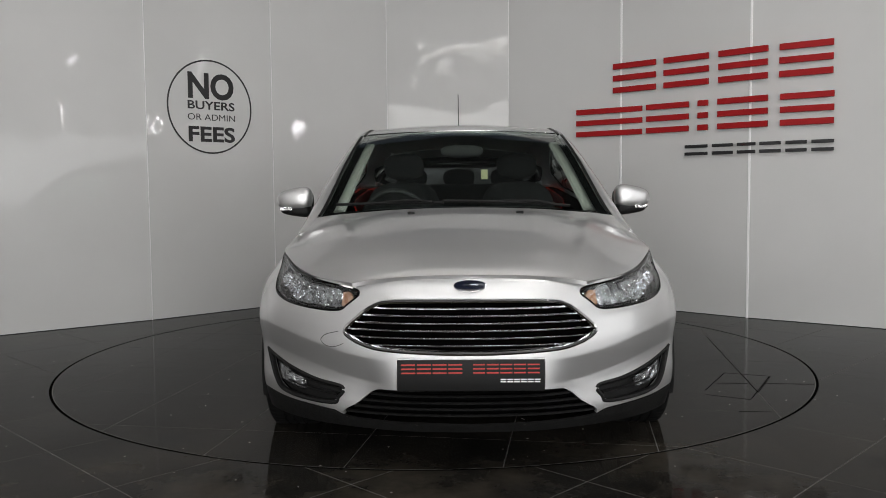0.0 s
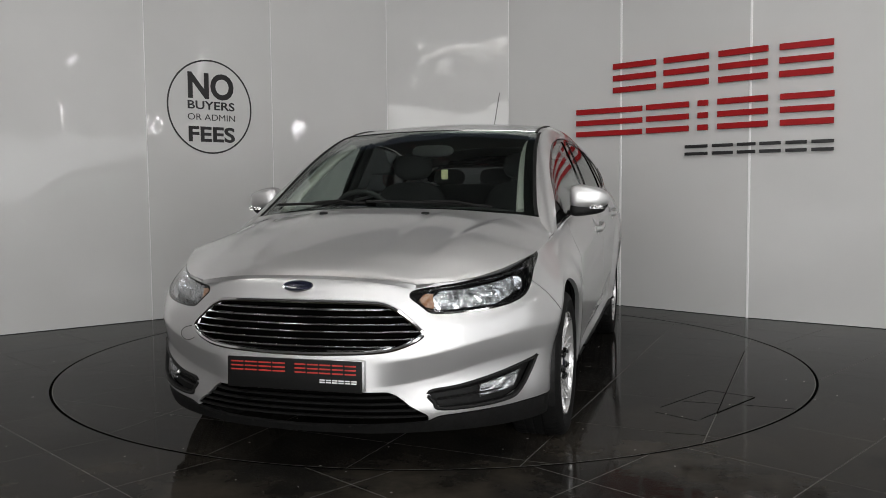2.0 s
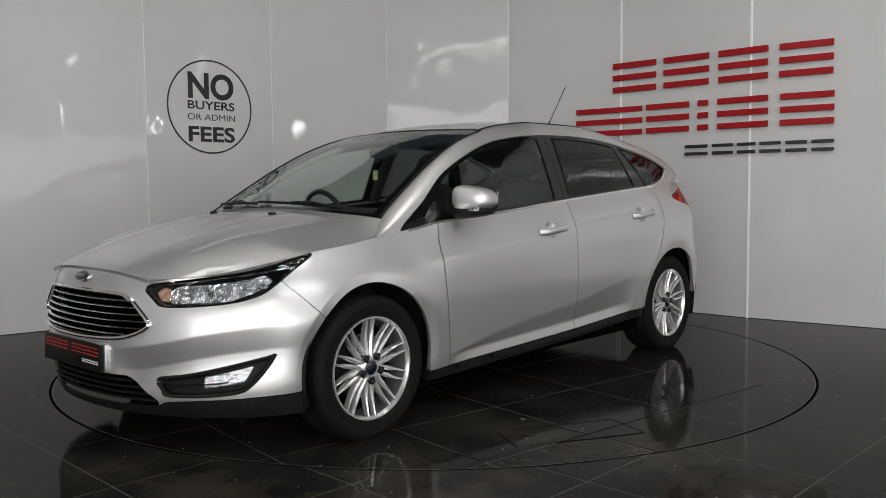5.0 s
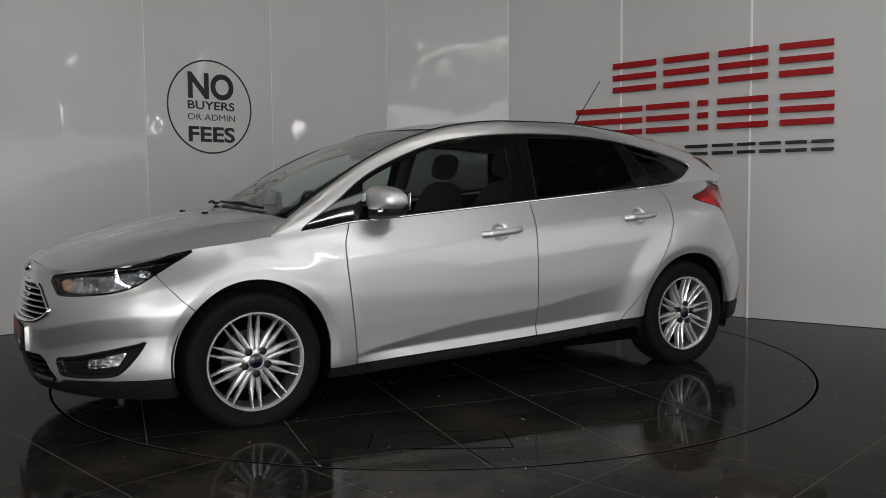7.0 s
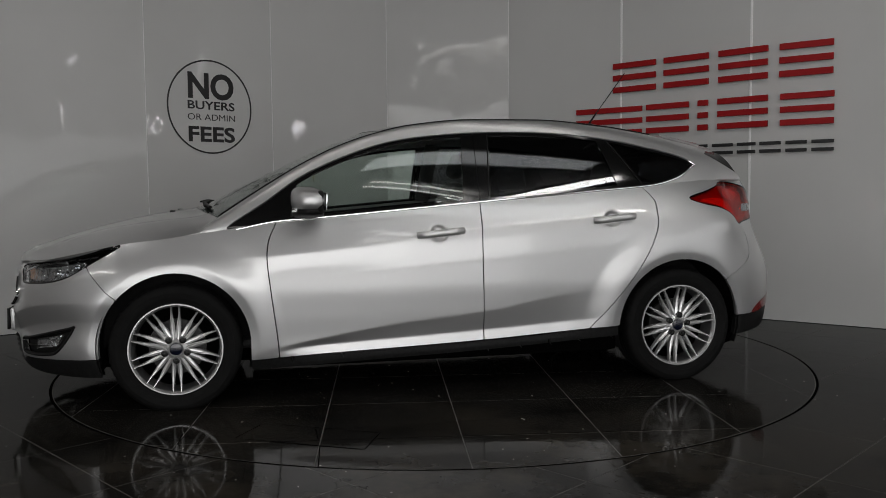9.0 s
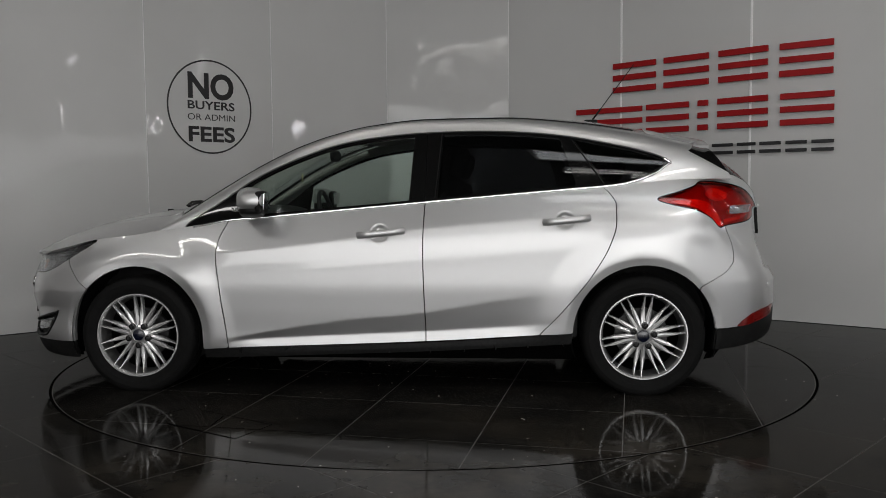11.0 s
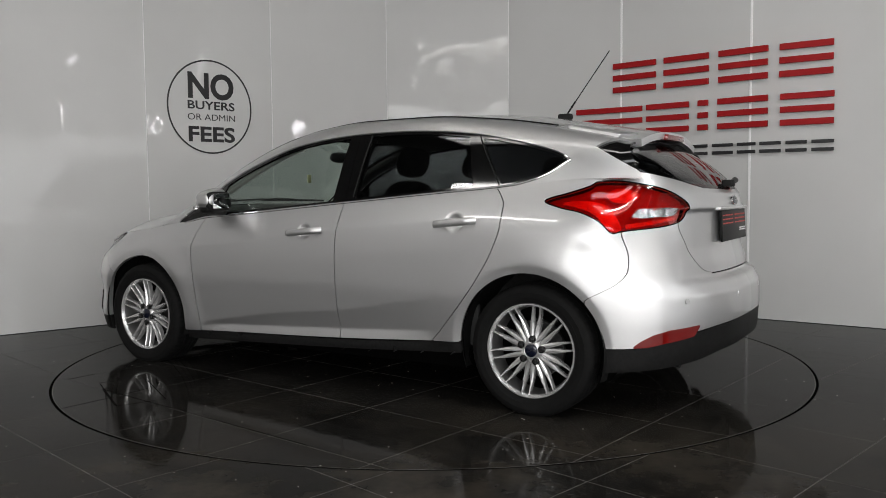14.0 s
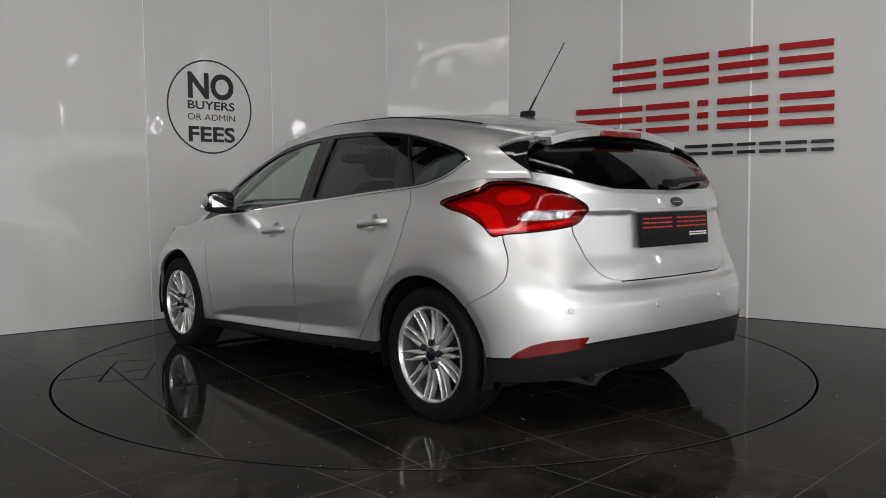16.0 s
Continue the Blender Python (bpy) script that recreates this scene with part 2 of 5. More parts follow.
def catmull(points, n=6, closed=False):
    """A smooth line through points."""
    p = [np.array(q, float) for q in points]
    out = []
    m = len(p)
    for i in range(m if closed else m - 1):
        a, b, c, d = (p[(i + k) % m] if closed else p[min(max(i + k, 0), m - 1)] for k in (-1, 0, 1, 2))
        for j in range(n):
            t = j / n
            out.append(0.5 * (2 * b + (c - a) * t + (2 * a - 5 * b + 4 * c - d) * t * t + (3 * b - a - 3 * c + d) * t ** 3))
    if not closed:
        out.append(p[-1])
    return np.array(out)


def curve1(rows):
    """A smooth function through (x, value) rows: monotone cubic."""
    r = np.array(sorted(rows), float)
    x, y = r[:, 0], r[:, 1]
    h, d = np.diff(x), np.diff(y) / np.diff(x)
    m = np.concatenate([[d[0]], np.where(d[:-1] * d[1:] > 0, 2 * d[:-1] * d[1:] / (d[:-1] + d[1:] + 1e-12), 0), [d[-1]]])

    def f(q):
        q = np.asarray(q, float)
        i = np.clip(np.searchsorted(x, q) - 1, 0, len(h) - 1)
        t = np.clip((q - x[i]) / h[i], 0, 1)
        t2, t3 = t * t, t ** 3
        return (2 * t3 - 3 * t2 + 1) * y[i] + (t3 - 2 * t2 + t) * h[i] * m[i] + (3 * t2 - 2 * t3) * y[i + 1] + (t3 - t2) * h[i] * m[i + 1]
    return f


def inside(poly):
    """Signed distance to a closed line in two coordinates, positive inside."""
    p = np.array(poly, float)
    q = np.roll(p, -1, 0)

    def f(u, v):
        pt = np.stack([u, v], -1)[:, None, :]
        e = (q - p)[None]
        w = pt - p[None]
        t = np.clip((w * e).sum(-1) / ((e * e).sum(-1) + 1e-12), 0, 1)
        d = np.sqrt((((w - e * t[..., None])) ** 2).sum(-1)).min(1)
        c = (p[None, :, 1] > pt[..., 1]) != (q[None, :, 1] > pt[..., 1])
        xi = p[None, :, 0] + (pt[..., 1] - p[None, :, 1]) / np.where(q[None, :, 1] == p[None, :, 1], 1e-12, q[None, :, 1] - p[None, :, 1]) * (q - p)[None, :, 0]
        odd = (c & (pt[..., 0] < xi)).sum(1) % 2
        return np.where(odd == 1, d, -d)
    return f


def clip(V, F, f):
    """The part of a triangle mesh where f, given for each vertex, is above zero."""
    V = list(V)
    n = len(V)
    pos = f > 0
    k = pos[F].sum(1)
    keep = [tuple(t) for t in F[k == 3]]
    cut = {}

    def mid(a, b):
        key = (a, b) if a < b else (b, a)
        if key not in cut:
            t = f[a] / (f[a] - f[b])
            cut[key] = len(V)
            V.append(V[a] + (V[b] - V[a]) * t)
        return cut[key]
    for t in F[(k == 1) | (k == 2)]:
        t = [int(i) for i in t]
        for r in range(3):
            a, b, c = t[r], t[(r + 1) % 3], t[(r + 2) % 3]
            if pos[a] and not pos[b] and not pos[c]:
                keep.append((a, mid(a, b), mid(a, c)))
            elif not pos[a] and pos[b] and pos[c]:
                x, y = mid(a, b), mid(a, c)
                keep += [(x, b, c), (x, c, y)]
    V = np.array(V)
    F = np.array(keep, int).reshape(-1, 3)
    used = np.unique(F)
    back = np.full(len(V), -1)
    back[used] = np.arange(len(used))
    return V[used], back[F]


def grid_faces(nu, nv):
    i, j = np.meshgrid(np.arange(nu - 1), np.arange(nv - 1), indexing="ij")
    a = (i * nv + j).ravel()
    return np.concatenate([np.stack([a, a + nv, a + nv + 1], 1), np.stack([a, a + nv + 1, a + 1], 1)])


def normals_of(V, F):
    n = np.zeros((len(V), 3))
    fn = np.cross(V[F[:, 1], :3] - V[F[:, 0], :3], V[F[:, 2], :3] - V[F[:, 0], :3])
    for k in range(3):
        np.add.at(n, F[:, k], fn)
    return n / (np.linalg.norm(n, axis=1)[:, None] + 1e-12)


def shell(V, F, thick, inward):
    """Gives a surface thickness: the skin, its inner side and the rim between them. inward: a point field on the inner side."""
    P = V[:, :3]
    N = normals_of(V, F)
    if ((P - inward) * N).sum() < 0:
        F, N = F[:, ::-1], -N
    Q = P - N * thick
    edges = {}
    for t in F:
        for a, b in ((t[0], t[1]), (t[1], t[2]), (t[2], t[0])):
            edges[(int(a), int(b))] = 1
    rim = [(a, b) for a, b in edges if (b, a) not in edges]
    verts, faces = list(P), [tuple(t) for t in F]
    for a, b in rim:
        k = len(verts)
        verts += [P[a], P[b], Q[b], Q[a]]
        faces.append((k + 1, k, k + 3, k + 2))
    k = len(verts)
    verts += list(Q)
    faces += [(t[0] + k, t[2] + k, t[1] + k) for t in F]
    return np.array(verts), faces

# ---- the room ----
WALL = [(4.45, -0.02), (3.50, 0.66), (2.535, 1.39), (1.68, 2.20), (0.74, 2.93), (-0.46, 3.13), (-1.475, 2.42), (-2.345, 1.59), (-3.29, 0.86), (-4.25, 0.13)]
WALL_H = 3.6


def build_room():
    for k, (a, b) in enumerate(zip(WALL, WALL[1:])):
        a, b = Vector((*a, 0)), Vector((*b, 0))
        d = (b - a).normalized()
        n = Vector((-d.y, d.x, 0))
        if n.dot(Vector((0, -1, 0)) - (a + b) / 2) > 0:
            n = -n
        bm = bmesh.new()
        g = 0.004
        nu, nv = 8, 8
        ring = [[bm.verts.new(a + d * (g + ((b - a).length - 2 * g) * i / nu) + Vector((0, 0, 0.004 + WALL_H * j / nv))) for j in range(nv + 1)] for i in range(nu + 1)]
        for i in range(nu):
            for j in range(nv):
                bm.faces.new((ring[i][j], ring[i + 1][j], ring[i + 1][j + 1], ring[i][j + 1]))
        ext = bmesh.ops.extrude_face_region(bm, geom=bm.faces[:])
        bmesh.ops.translate(bm, vec=n * 0.03, verts=[v for v in ext["geom"] if isinstance(v, bmesh.types.BMVert)])
        bmesh.ops.recalc_face_normals(bm, faces=bm.faces[:])
        wall = part(f"wall_{k + 1}", bm, M_WALL)
        tagged(wall, "glossy white display wall panel with faint ripples", "wall", kind="structure")
        # raised joint strip at the panel's end
        if k < len(WALL) - 2:
            w = 0.009 if k in (1, 2) else 0.003
            bm = box_bm(-w, w, -0.004, 0.006 if k in (1, 2) else 0.002, 0.0, WALL_H, 0.0015, 1)
            strip = part("joint_strip", bm, M_SEAM, wall)
            strip.matrix_world = Matrix.Translation(b) @ Matrix.Rotation(math.atan2(d.y, d.x), 4, "Z")
    # far room behind the camera
    sides = [((4.45, -0.02), (7.0, -0.2)), ((7.0, -0.2), (7.0, -11.0)), ((7.0, -11.0), (-7.0, -11.0)), ((-7.0, -11.0), (-7.0, 0.2)), ((-7.0, 0.2), (-4.25, 0.13))]
    for k, (a, b) in enumerate(sides):
        a, b = Vector((*a, 0)), Vector((*b, 0))
        ang = math.atan2(b.y - a.y, b.x - a.x)
        bm = box_bm(0, (b - a).length, 0, 0.12, 0, 4.6)
        w = part(f"wall_back_{k + 1}", bm, M_ROOM, smooth=False)
        w.matrix_world = Matrix.Translation(a) @ Matrix.Rotation(ang, 4, "Z")
        tagged(w, "plain grey showroom wall behind the turntable bay", "wall", kind="structure")
    # shop window behind the camera
    win = part("window_1", box_bm(-6.2, 6.2, -10.99, -10.93, 0.15, 3.35), M_WHITEPRINT, smooth=False)
    tagged(win, "wide white-framed shop window with daylight", "window", kind="structure")
    for k in range(8):
        part("pane", box_bm(-6.1 + k * 1.53, -6.1 + k * 1.53 + 1.47, -10.925, -10.91, 0.25, 3.25), M_DAY, win, smooth=False)
    # long low glowing panel added on the side wall to brighten the car's flank
    win = part("side_fill_panel", box_bm(6.94, 6.998, -10.4, -2.6, 0.45, 2.42), M_WHITEPRINT, smooth=False)
    tagged(win, "long low glowing panel added on the side wall as fill light", "window", kind="structure")
    for k in range(5):
        part("pane", box_bm(6.925, 6.937, -10.34 + k * 1.545, -10.34 + k * 1.545 + 1.49, 0.52, 2.35), M_SIDEFILL, win, smooth=False)
    c = part("ceiling", box_bm(-7.1, 7.1, -11.1, 3.5, 4.6, 4.7), M_CEIL, smooth=False)
    tagged(c, "dark grey showroom ceiling with strip lights", "ceiling", kind="structure")


TABLE_R = 2.247
TILE = 0.600
TILE_TURN = 45.0     # the lie of the still floor's tiles


def tile_field(name, turn, off, keep, material, grout, parent, label):
    """Square tiles cut by keep, a signed field over the plan; each tile is a piece of its own."""
    rot = Matrix.Rotation(radians(turn), 2)
    n = 0
    for i in range(-16, 17):
        for j in range(-16, 17):
            g, h = 0.0019, 0.008
            xs = np.linspace(i * TILE + g, (i + 1) * TILE - g, 15)
            ys = np.linspace(j * TILE + g, (j + 1) * TILE - g, 15)
            X, Y = np.meshgrid(xs + off[0], ys + off[1], indexing="ij")
            V = np.stack([X.ravel() * rot[0][0] + Y.ravel() * rot[0][1], X.ravel() * rot[1][0] + Y.ravel() * rot[1][1], np.zeros(X.size)], 1)
            f = keep(V)
            if (f <= 0).all():
                continue
            if (f > 0).all():
                V, F = V[[0, 14, 224, 210]], np.array([[0, 2, 1], [0, 3, 2]])
            else:
                V, F = clip(V, grid_faces(15, 15), f)
                if len(F) == 0:
                    continue
            vs, fs = shell(V, F, h, np.array([0, 0, -5.0]))
            ob = link_mesh("tile", vs, fs, material, parent, smooth=False)
            n += 1
    return n


def build_floor():
    ground = part("floor", box_bm(-7.1, 7.1, -11.1, 3.6, -0.1, -0.0006), M_GROUT, smooth=False)
    tagged(ground, "dark polished floor tiles with thin pale joints", "floor", kind="structure")

    rest = part("floor_back", box_bm(-7.1, 7.1, -11.1, -5.003, -0.05, 0.0), M_FLOOR, smooth=False)
    tagged(rest, "dark polished showroom floor", "floor", kind="structure")

    def keep(V):
        r = np.hypot(V[:, 0], V[:, 1]) - TABLE_R - 0.006
        back = np.minimum(V[:, 1] + 5.0, 6.6 - np.abs(V[:, 0]))
        return np.minimum(r, back)
    tile_field("tile", TILE_TURN, (0.493, 0.327), keep, M_FLOOR, M_GROUT, ground, "")
    # flat ring whose near-black colour paints the shade in the table's gap
    ring = bmesh.new()
    n = 160
    v = [[ring.verts.new((r * math.cos(2 * math.pi * i / n), r * math.sin(2 * math.pi * i / n), z)) for i in range(n)] for r, z in
         ((TABLE_R + 0.006, -0.0003), (TABLE_R - 0.008, -0.0003))]
    for i in range(n):
        ring.faces.new((v[0][i], v[0][(i + 1) % n], v[1][(i + 1) % n], v[1][i]))
    part("table_gap_shade", ring, M_GAPSHADE, ground, "flat near-black ring painting the shaded gap round the turntable")


TABLE_MARKS = [((1.188, 1.606), (0.697, 1.878)), ((0.697, 1.878), (0.601, 1.66)), ((0.601, 1.66), (1.015, 1.425)), ((-0.55, 1.915), (1.07, 1.68)), ((0.709, 1.879), (1.07, 1.68)), ((0.871, 1.785), (0.896, 2.05)), ((1.106, 1.4), (1.219, 1.59)), ((1.44, 1.454), (1.449, 1.62)), ((0.871, 1.532), (0.871, 1.696))]


def build_turntable():
    table = tagged(new("turntable"), "round floor turntable tiled like the dark floor", "turntable", kind="structure")
    bm = lathe_bm([(0.001, -0.06), (TABLE_R - 0.009, -0.06), (TABLE_R - 0.009, -0.0008), (0.001, -0.0008)], 128)
    bmesh.ops.rotate(bm, matrix=Matrix.Rotation(radians(90), 3, "X"), verts=bm.verts)
    for v in bm.verts:
        v.co.z = -0.0008 if abs(v.co.z) < 0.03 else -0.06
    bmesh.ops.recalc_face_normals(bm, faces=bm.faces[:])
    part("disc", bm, M_GROUT, table)
    tile_field("tile", -8.5, (0.0, 0.02), lambda V: TABLE_R - 0.012 - np.hypot(V[:, 0], V[:, 1]), M_TABLE, M_GROUT, table, "")
    for a, b in TABLE_MARKS:
        a, b = Vector((*a, 0)), Vector((*b, 0))
        d = b - a
        m = Matrix.Translation((a + b) / 2) @ Matrix.Rotation(math.atan2(d.y, d.x), 4, "Z")
        cutm = part("groove", box_bm(-d.length / 2, d.length / 2, -0.0022, 0.0022, -0.001, 0.0006), M_GAPSHADE, table, "dark cut in the table's tiles", smooth=False)
        cutm.matrix_basis = m
    return table


build_room()
build_floor()
TABLE = build_turntable()

# ---- the car: shape ----
CAR = tagged(new("car"), "silver five-door hatchback with multi-spoke alloy wheels on the turntable", "car")

PLAN = catmull([(2.215, 0), (2.207, 0.15), (2.182, 0.30), (2.118, 0.47), (2.03, 0.62), (1.91, 0.745), (1.76, 0.838), (1.56, 0.884), (1.325, 0.890),
                (0.9, 0.886), (0.4, 0.888), (-0.2, 0.892), (-0.8, 0.896), (-1.325, 0.905), (-1.58, 0.890), (-1.78, 0.835), (-1.94, 0.735),
                (-2.045, 0.58), (-2.105, 0.40), (-2.13, 0.22), (-2.138, 0)], 16)
PLAN[:, 1] = np.maximum(PLAN[:, 1], 0)
ARC = np.concatenate([[0], np.cumsum(np.hypot(*np.diff(PLAN, axis=0).T))])


def at_x(x):
    """Arc length along the plan line where the side passes x."""
    return np.interp(-np.asarray(x, float), -PLAN[:, 0], ARC)


def at_y(y, rear=False):
    """Arc length along the plan line where the front, or the rear, passes y."""
    k = int(np.argmax(PLAN[:, 1]))
    if rear:
        return np.interp(-np.asarray(y, float), -PLAN[k:, 1], ARC[k:])
    return np.interp(np.asarray(y, float), PLAN[:k + 1, 1], ARC[:k + 1])


BELT = curve1([(2.3, 0.72), (1.6, 0.80), (1.35, 0.828), (1.23, 0.846), (1.084, 0.866), (0.84, 0.902), (0.52, 0.927), (-0.23, 0.990), (-0.8, 1.037), (-1.16, 1.066), (-1.35, 1.085), (-1.6, 1.10), (-2.2, 1.10)])
BELT_Y = curve1([(1.7, 0.765), (1.59, 0.784), (1.35, 0.787), (1.06, 0.790), (0.5, 0.800), (-0.2, 0.805), (-0.9, 0.805), (-1.2, 0.800), (-1.4, 0.786), (-1.6, 0.755), (-1.78, 0.70), (-1.9, 0.64)])
NOSE = curve1([(0.10, -0.11), (0.17, -0.045), (0.22, -0.018), (0.28, -0.003), (0.34, 0.003), (0.45, 0.003), (0.55, -0.008), (0.62, -0.025), (0.68, -0.042), (0.72, -0.056), (0.745, -0.078), (0.80, -0.12)])
TAIL = curve1([(0.955, -0.086), (0.942, -0.104), (0.10, -0.16), (0.17, -0.12), (0.25, -0.03), (0.30, -0.012), (0.34, -0.004), (0.40, 0.0), (0.47, 0.004), (0.565, 0.0), (0.60, -0.016), (0.625, -0.030), (0.645, -0.070), (0.70, -0.078), (0.78, -0.098), (0.90, -0.103), (0.98, -0.092), (1.03, -0.105), (1.1, -0.145)])
TAIL_SIDE = curve1([(0.10, -0.16), (0.17, -0.12), (0.25, -0.03), (0.30, -0.012), (0.34, -0.004), (0.40, 0.0), (0.47, 0.004), (0.565, 0.0), (0.62, -0.012), (0.70, -0.040), (0.78, -0.068), (0.86, -0.086), (0.90, -0.090), (0.95, -0.093), (1.03, -0.105), (1.1, -0.145)])
HANDLES = [(0.021, 0.834), (-0.928, 0.895)]   # where the door handles sit: x, z
LOWER = curve1([(0.10, 0.93), (0.18, 0.955), (0.25, 0.972), (0.33, 0.978), (0.45, 0.99), (0.58, 1.0), (0.7, 1.0), (1.2, 1.0)])
TOP = curve1([(0, 0.745), (at_y(0.27), 0.737), (at_y(0.43), 0.712), (at_x(1.97), 0.722), (at_x(1.85), 0.744), (at_x(1.70), 0.776), (at_x(1.588), 0.801),
              (at_x(1.35), 0.828), (at_x(1.23), 0.846), (at_x(1.084), 0.866), (at_x(0.84), 0.902), (at_x(0.52), 0.927), (at_x(-0.23), 0.990),
              (at_x(-0.8), 1.037), (at_x(-1.16), 1.066), (at_x(-1.35), 1.085), (at_x(-1.6), 1.10), (at_x(-1.80), 1.10), (at_y(0.62, True), 1.075), (at_y(0.5, True), 1.045), (at_y(0.3, True), 1.028), (ARC[-1], 1.022)])
CREASE = curve1([(1.6, 0.70), (1.0, 0.728), (0.53, 0.765), (-0.21, 0.855), (-0.82, 0.902), (-1.6, 0.93)])
LOWCREASE = curve1([(1.0, 0.25), (0.74, 0.295), (0.255, 0.373), (-0.206, 0.421), (-0.593, 0.487), (-1.0, 0.54)])
LEDGE = curve1([(1.0, 0.268), (0.835, 0.275), (-0.21, 0.322), (-0.79, 0.358), (-1.0, 0.375)])
EDGE = np.array([(2.10, 0.43, 0.712), (1.97, 0.575, 0.722), (1.85, 0.665, 0.744), (1.70, 0.738, 0.776), (1.588, 0.776, 0.801), (1.35, 0.787, 0.828),
                 (1.23, 0.775, 0.852), (1.15, 0.725, 0.905), (1.06, 0.695, 0.966), (0.88, 0.660, 1.082), (0.68, 0.628, 1.201), (0.48, 0.602, 1.296), (0.30, 0.588, 1.357),
                 (0.10, 0.580, 1.402), (-0.2, 0.580, 1.431), (-0.6, 0.575, 1.434), (-1.0, 0.555, 1.404), (-1.3, 0.53, 1.362), (-1.5, 0.51, 1.324), (-1.68, 0.485, 1.283)])
BOW = curve1([(2.2, 0.28), (0.4, 0.28), (-0.3, 0.1), (-0.9, 0.0), (-1.4, -0.03), (-1.7, -0.07)])
EDGE_S = EDGE[:, 0] + BOW(EDGE[:, 0]) * EDGE[:, 1] ** 2
E_Y, E_Z = curve1(list(zip(EDGE_S, EDGE[:, 1]))), curve1(list(zip(EDGE_S, EDGE[:, 2])))
X_Y, X_Z = curve1(list(zip(EDGE[:, 0], EDGE[:, 1]))), curve1(list(zip(EDGE[:, 0], EDGE[:, 2])))
HUB_X, HUB_Z = 1.325, 0.312


def smooth(a, b, x):
    t = np.clip((np.asarray(x, float) - a) / (b - a), 0, 1)
    return t * t * (3 - 2 * t)


def skin(s, z):
    """The lower body: the place for an arc length s along the plan and a height z."""
    s, z = np.broadcast_arrays(np.asarray(s, float), np.asarray(z, float))
    x, y = np.interp(s, ARC, PLAN[:, 0]), np.interp(s, ARC, PLAN[:, 1])
    wf, wr = smooth(1.3, 2.1, x), smooth(-1.3, -2.0, x)
    mid = 1 - np.maximum(wf, wr)
    shelf = smooth(0.72, 0.50, y)
    X = x + NOSE(z) * smooth(1.45, 2.1, x) - (TAIL(z) * shelf + TAIL_SIDE(z) * (1 - shelf)) * smooth(-1.5, -2.0, x)
    b = BELT(x)
    t = np.clip((z - (b - 0.30)) / 0.30, 0, 1.1)
    side = smooth(1.95, 1.5, x) * smooth(-2.0, -1.7, x)
    k = 1 - BELT_Y(x) / np.maximum(y, 0.3)
    Y = y * (1 - (1 - LOWER(z)) * (0.35 + 0.65 * mid)) * (1 - np.clip(k, 0, 0.3) * side * t ** 2.0)
    # the nose and tail narrow a little towards the top
    Y = Y * (1 - 0.06 * smooth(0.5, 0.85, z) * smooth(1.55, 1.9, x)) * (1 - 0.10 * smooth(0.62, 1.08, z) * smooth(-1.6, -1.95, x))
    # crease along the doors and the scoop above the sill
    fade = smooth(1.08, 0.80, x) * smooth(-1.25, -0.6, x) * (1 + 0.7 * smooth(-0.2, 0.8, x))
    d = z - CREASE(x)
    Y = Y + 0.008 * fade * np.where(d > 0, np.clip(1 - d / 0.11, 0, 1) ** 2, np.clip(1 + d / 0.12, 0, 1) ** 1.5)
    zl = LOWCREASE(x)
    f2 = smooth(0.92, 0.60, x) * smooth(-0.95, -0.55, x)
    ledge = LEDGE(x)
    q = np.clip((zl - z) / np.maximum(zl - ledge, 0.02), 0, 1)
    Y = Y - 0.017 * f2 * (q - np.clip((ledge - z) / 0.065, 0, 1.3))
    # hollows behind the door handles
    for hx, hz in HANDLES:
        r = np.hypot((x - hx) / 0.052, (z - hz) / 0.046)
        Y = Y - 0.023 * smooth(1.0, 0.45, r) * (y > 0.6)
    # the lamps lean in towards the bonnet's edge
    tz = np.clip((z - (TOP(s) - 0.13)) / 0.13, 0, 1)
    lean = smooth(1.34, 1.62, x) * smooth(0.30, 0.44, y)
    Y = Y + (np.minimum(X_Y(np.clip(X, 1.3, 2.10)), Y) - Y) * lean * tz ** 1.7
    # the front bumper tucks in under its swage
    zc = 0.44 + 0.09 * smooth(0.30, 0.85, y)
    dn = (np.clip((zc - z) / 0.09, 0, 1) - 0.9 * smooth(0.11, 0.25, zc - z)) * smooth(1.5, 1.75, x) * smooth(0.26, 0.40, y)
    X, Y = X - 0.020 * dn * smooth(1.6, 2.0, x), Y - 0.009 * dn
    # the wings swell over the wheels and end in a chamfered lip
    for hx, reach, swell in ((HUB_X, 0.54, 0.012), (-HUB_X, 0.57, 0.016)):
        r = np.where(z < 0.31, np.abs(x - hx), np.hypot(x - hx, z - 0.31))
        swell = swell * (1 - 0.65 * smooth(-1.42, -1.75, x))
        Y = Y + (swell * smooth(reach, 0.41, r) - 0.010 * np.clip((0.398 - r) / 0.044, 0, 1)) * (y > 0.6) * smooth(0.1, 0.35, z) * smooth(0.0, 0.17, b - z)
    # rear shoulder over the wheel, and the nose's swage from grille to lamp
    Y = Y + 0.006 * np.exp(-((z - 0.86) / 0.09) ** 2) * smooth(-0.9, -1.3, x) * smooth(-1.85, -1.6, x)
    return np.stack([X, Y, z], -1)


def skin_mesh(s0, s1, ns, nz, zlow=0.17):
    s = np.linspace(s0, s1, ns)
    v = np.linspace(0, 1, nz)
    S, W = np.meshgrid(s, v, indexing="ij")
    Z = zlow + (TOP(S) - zlow) * W
    P = skin(S, Z)
    V = np.concatenate([P.reshape(-1, 3), np.stack([S.ravel(), Z.ravel()], 1)], 1)
    return V, grid_faces(ns, nz)


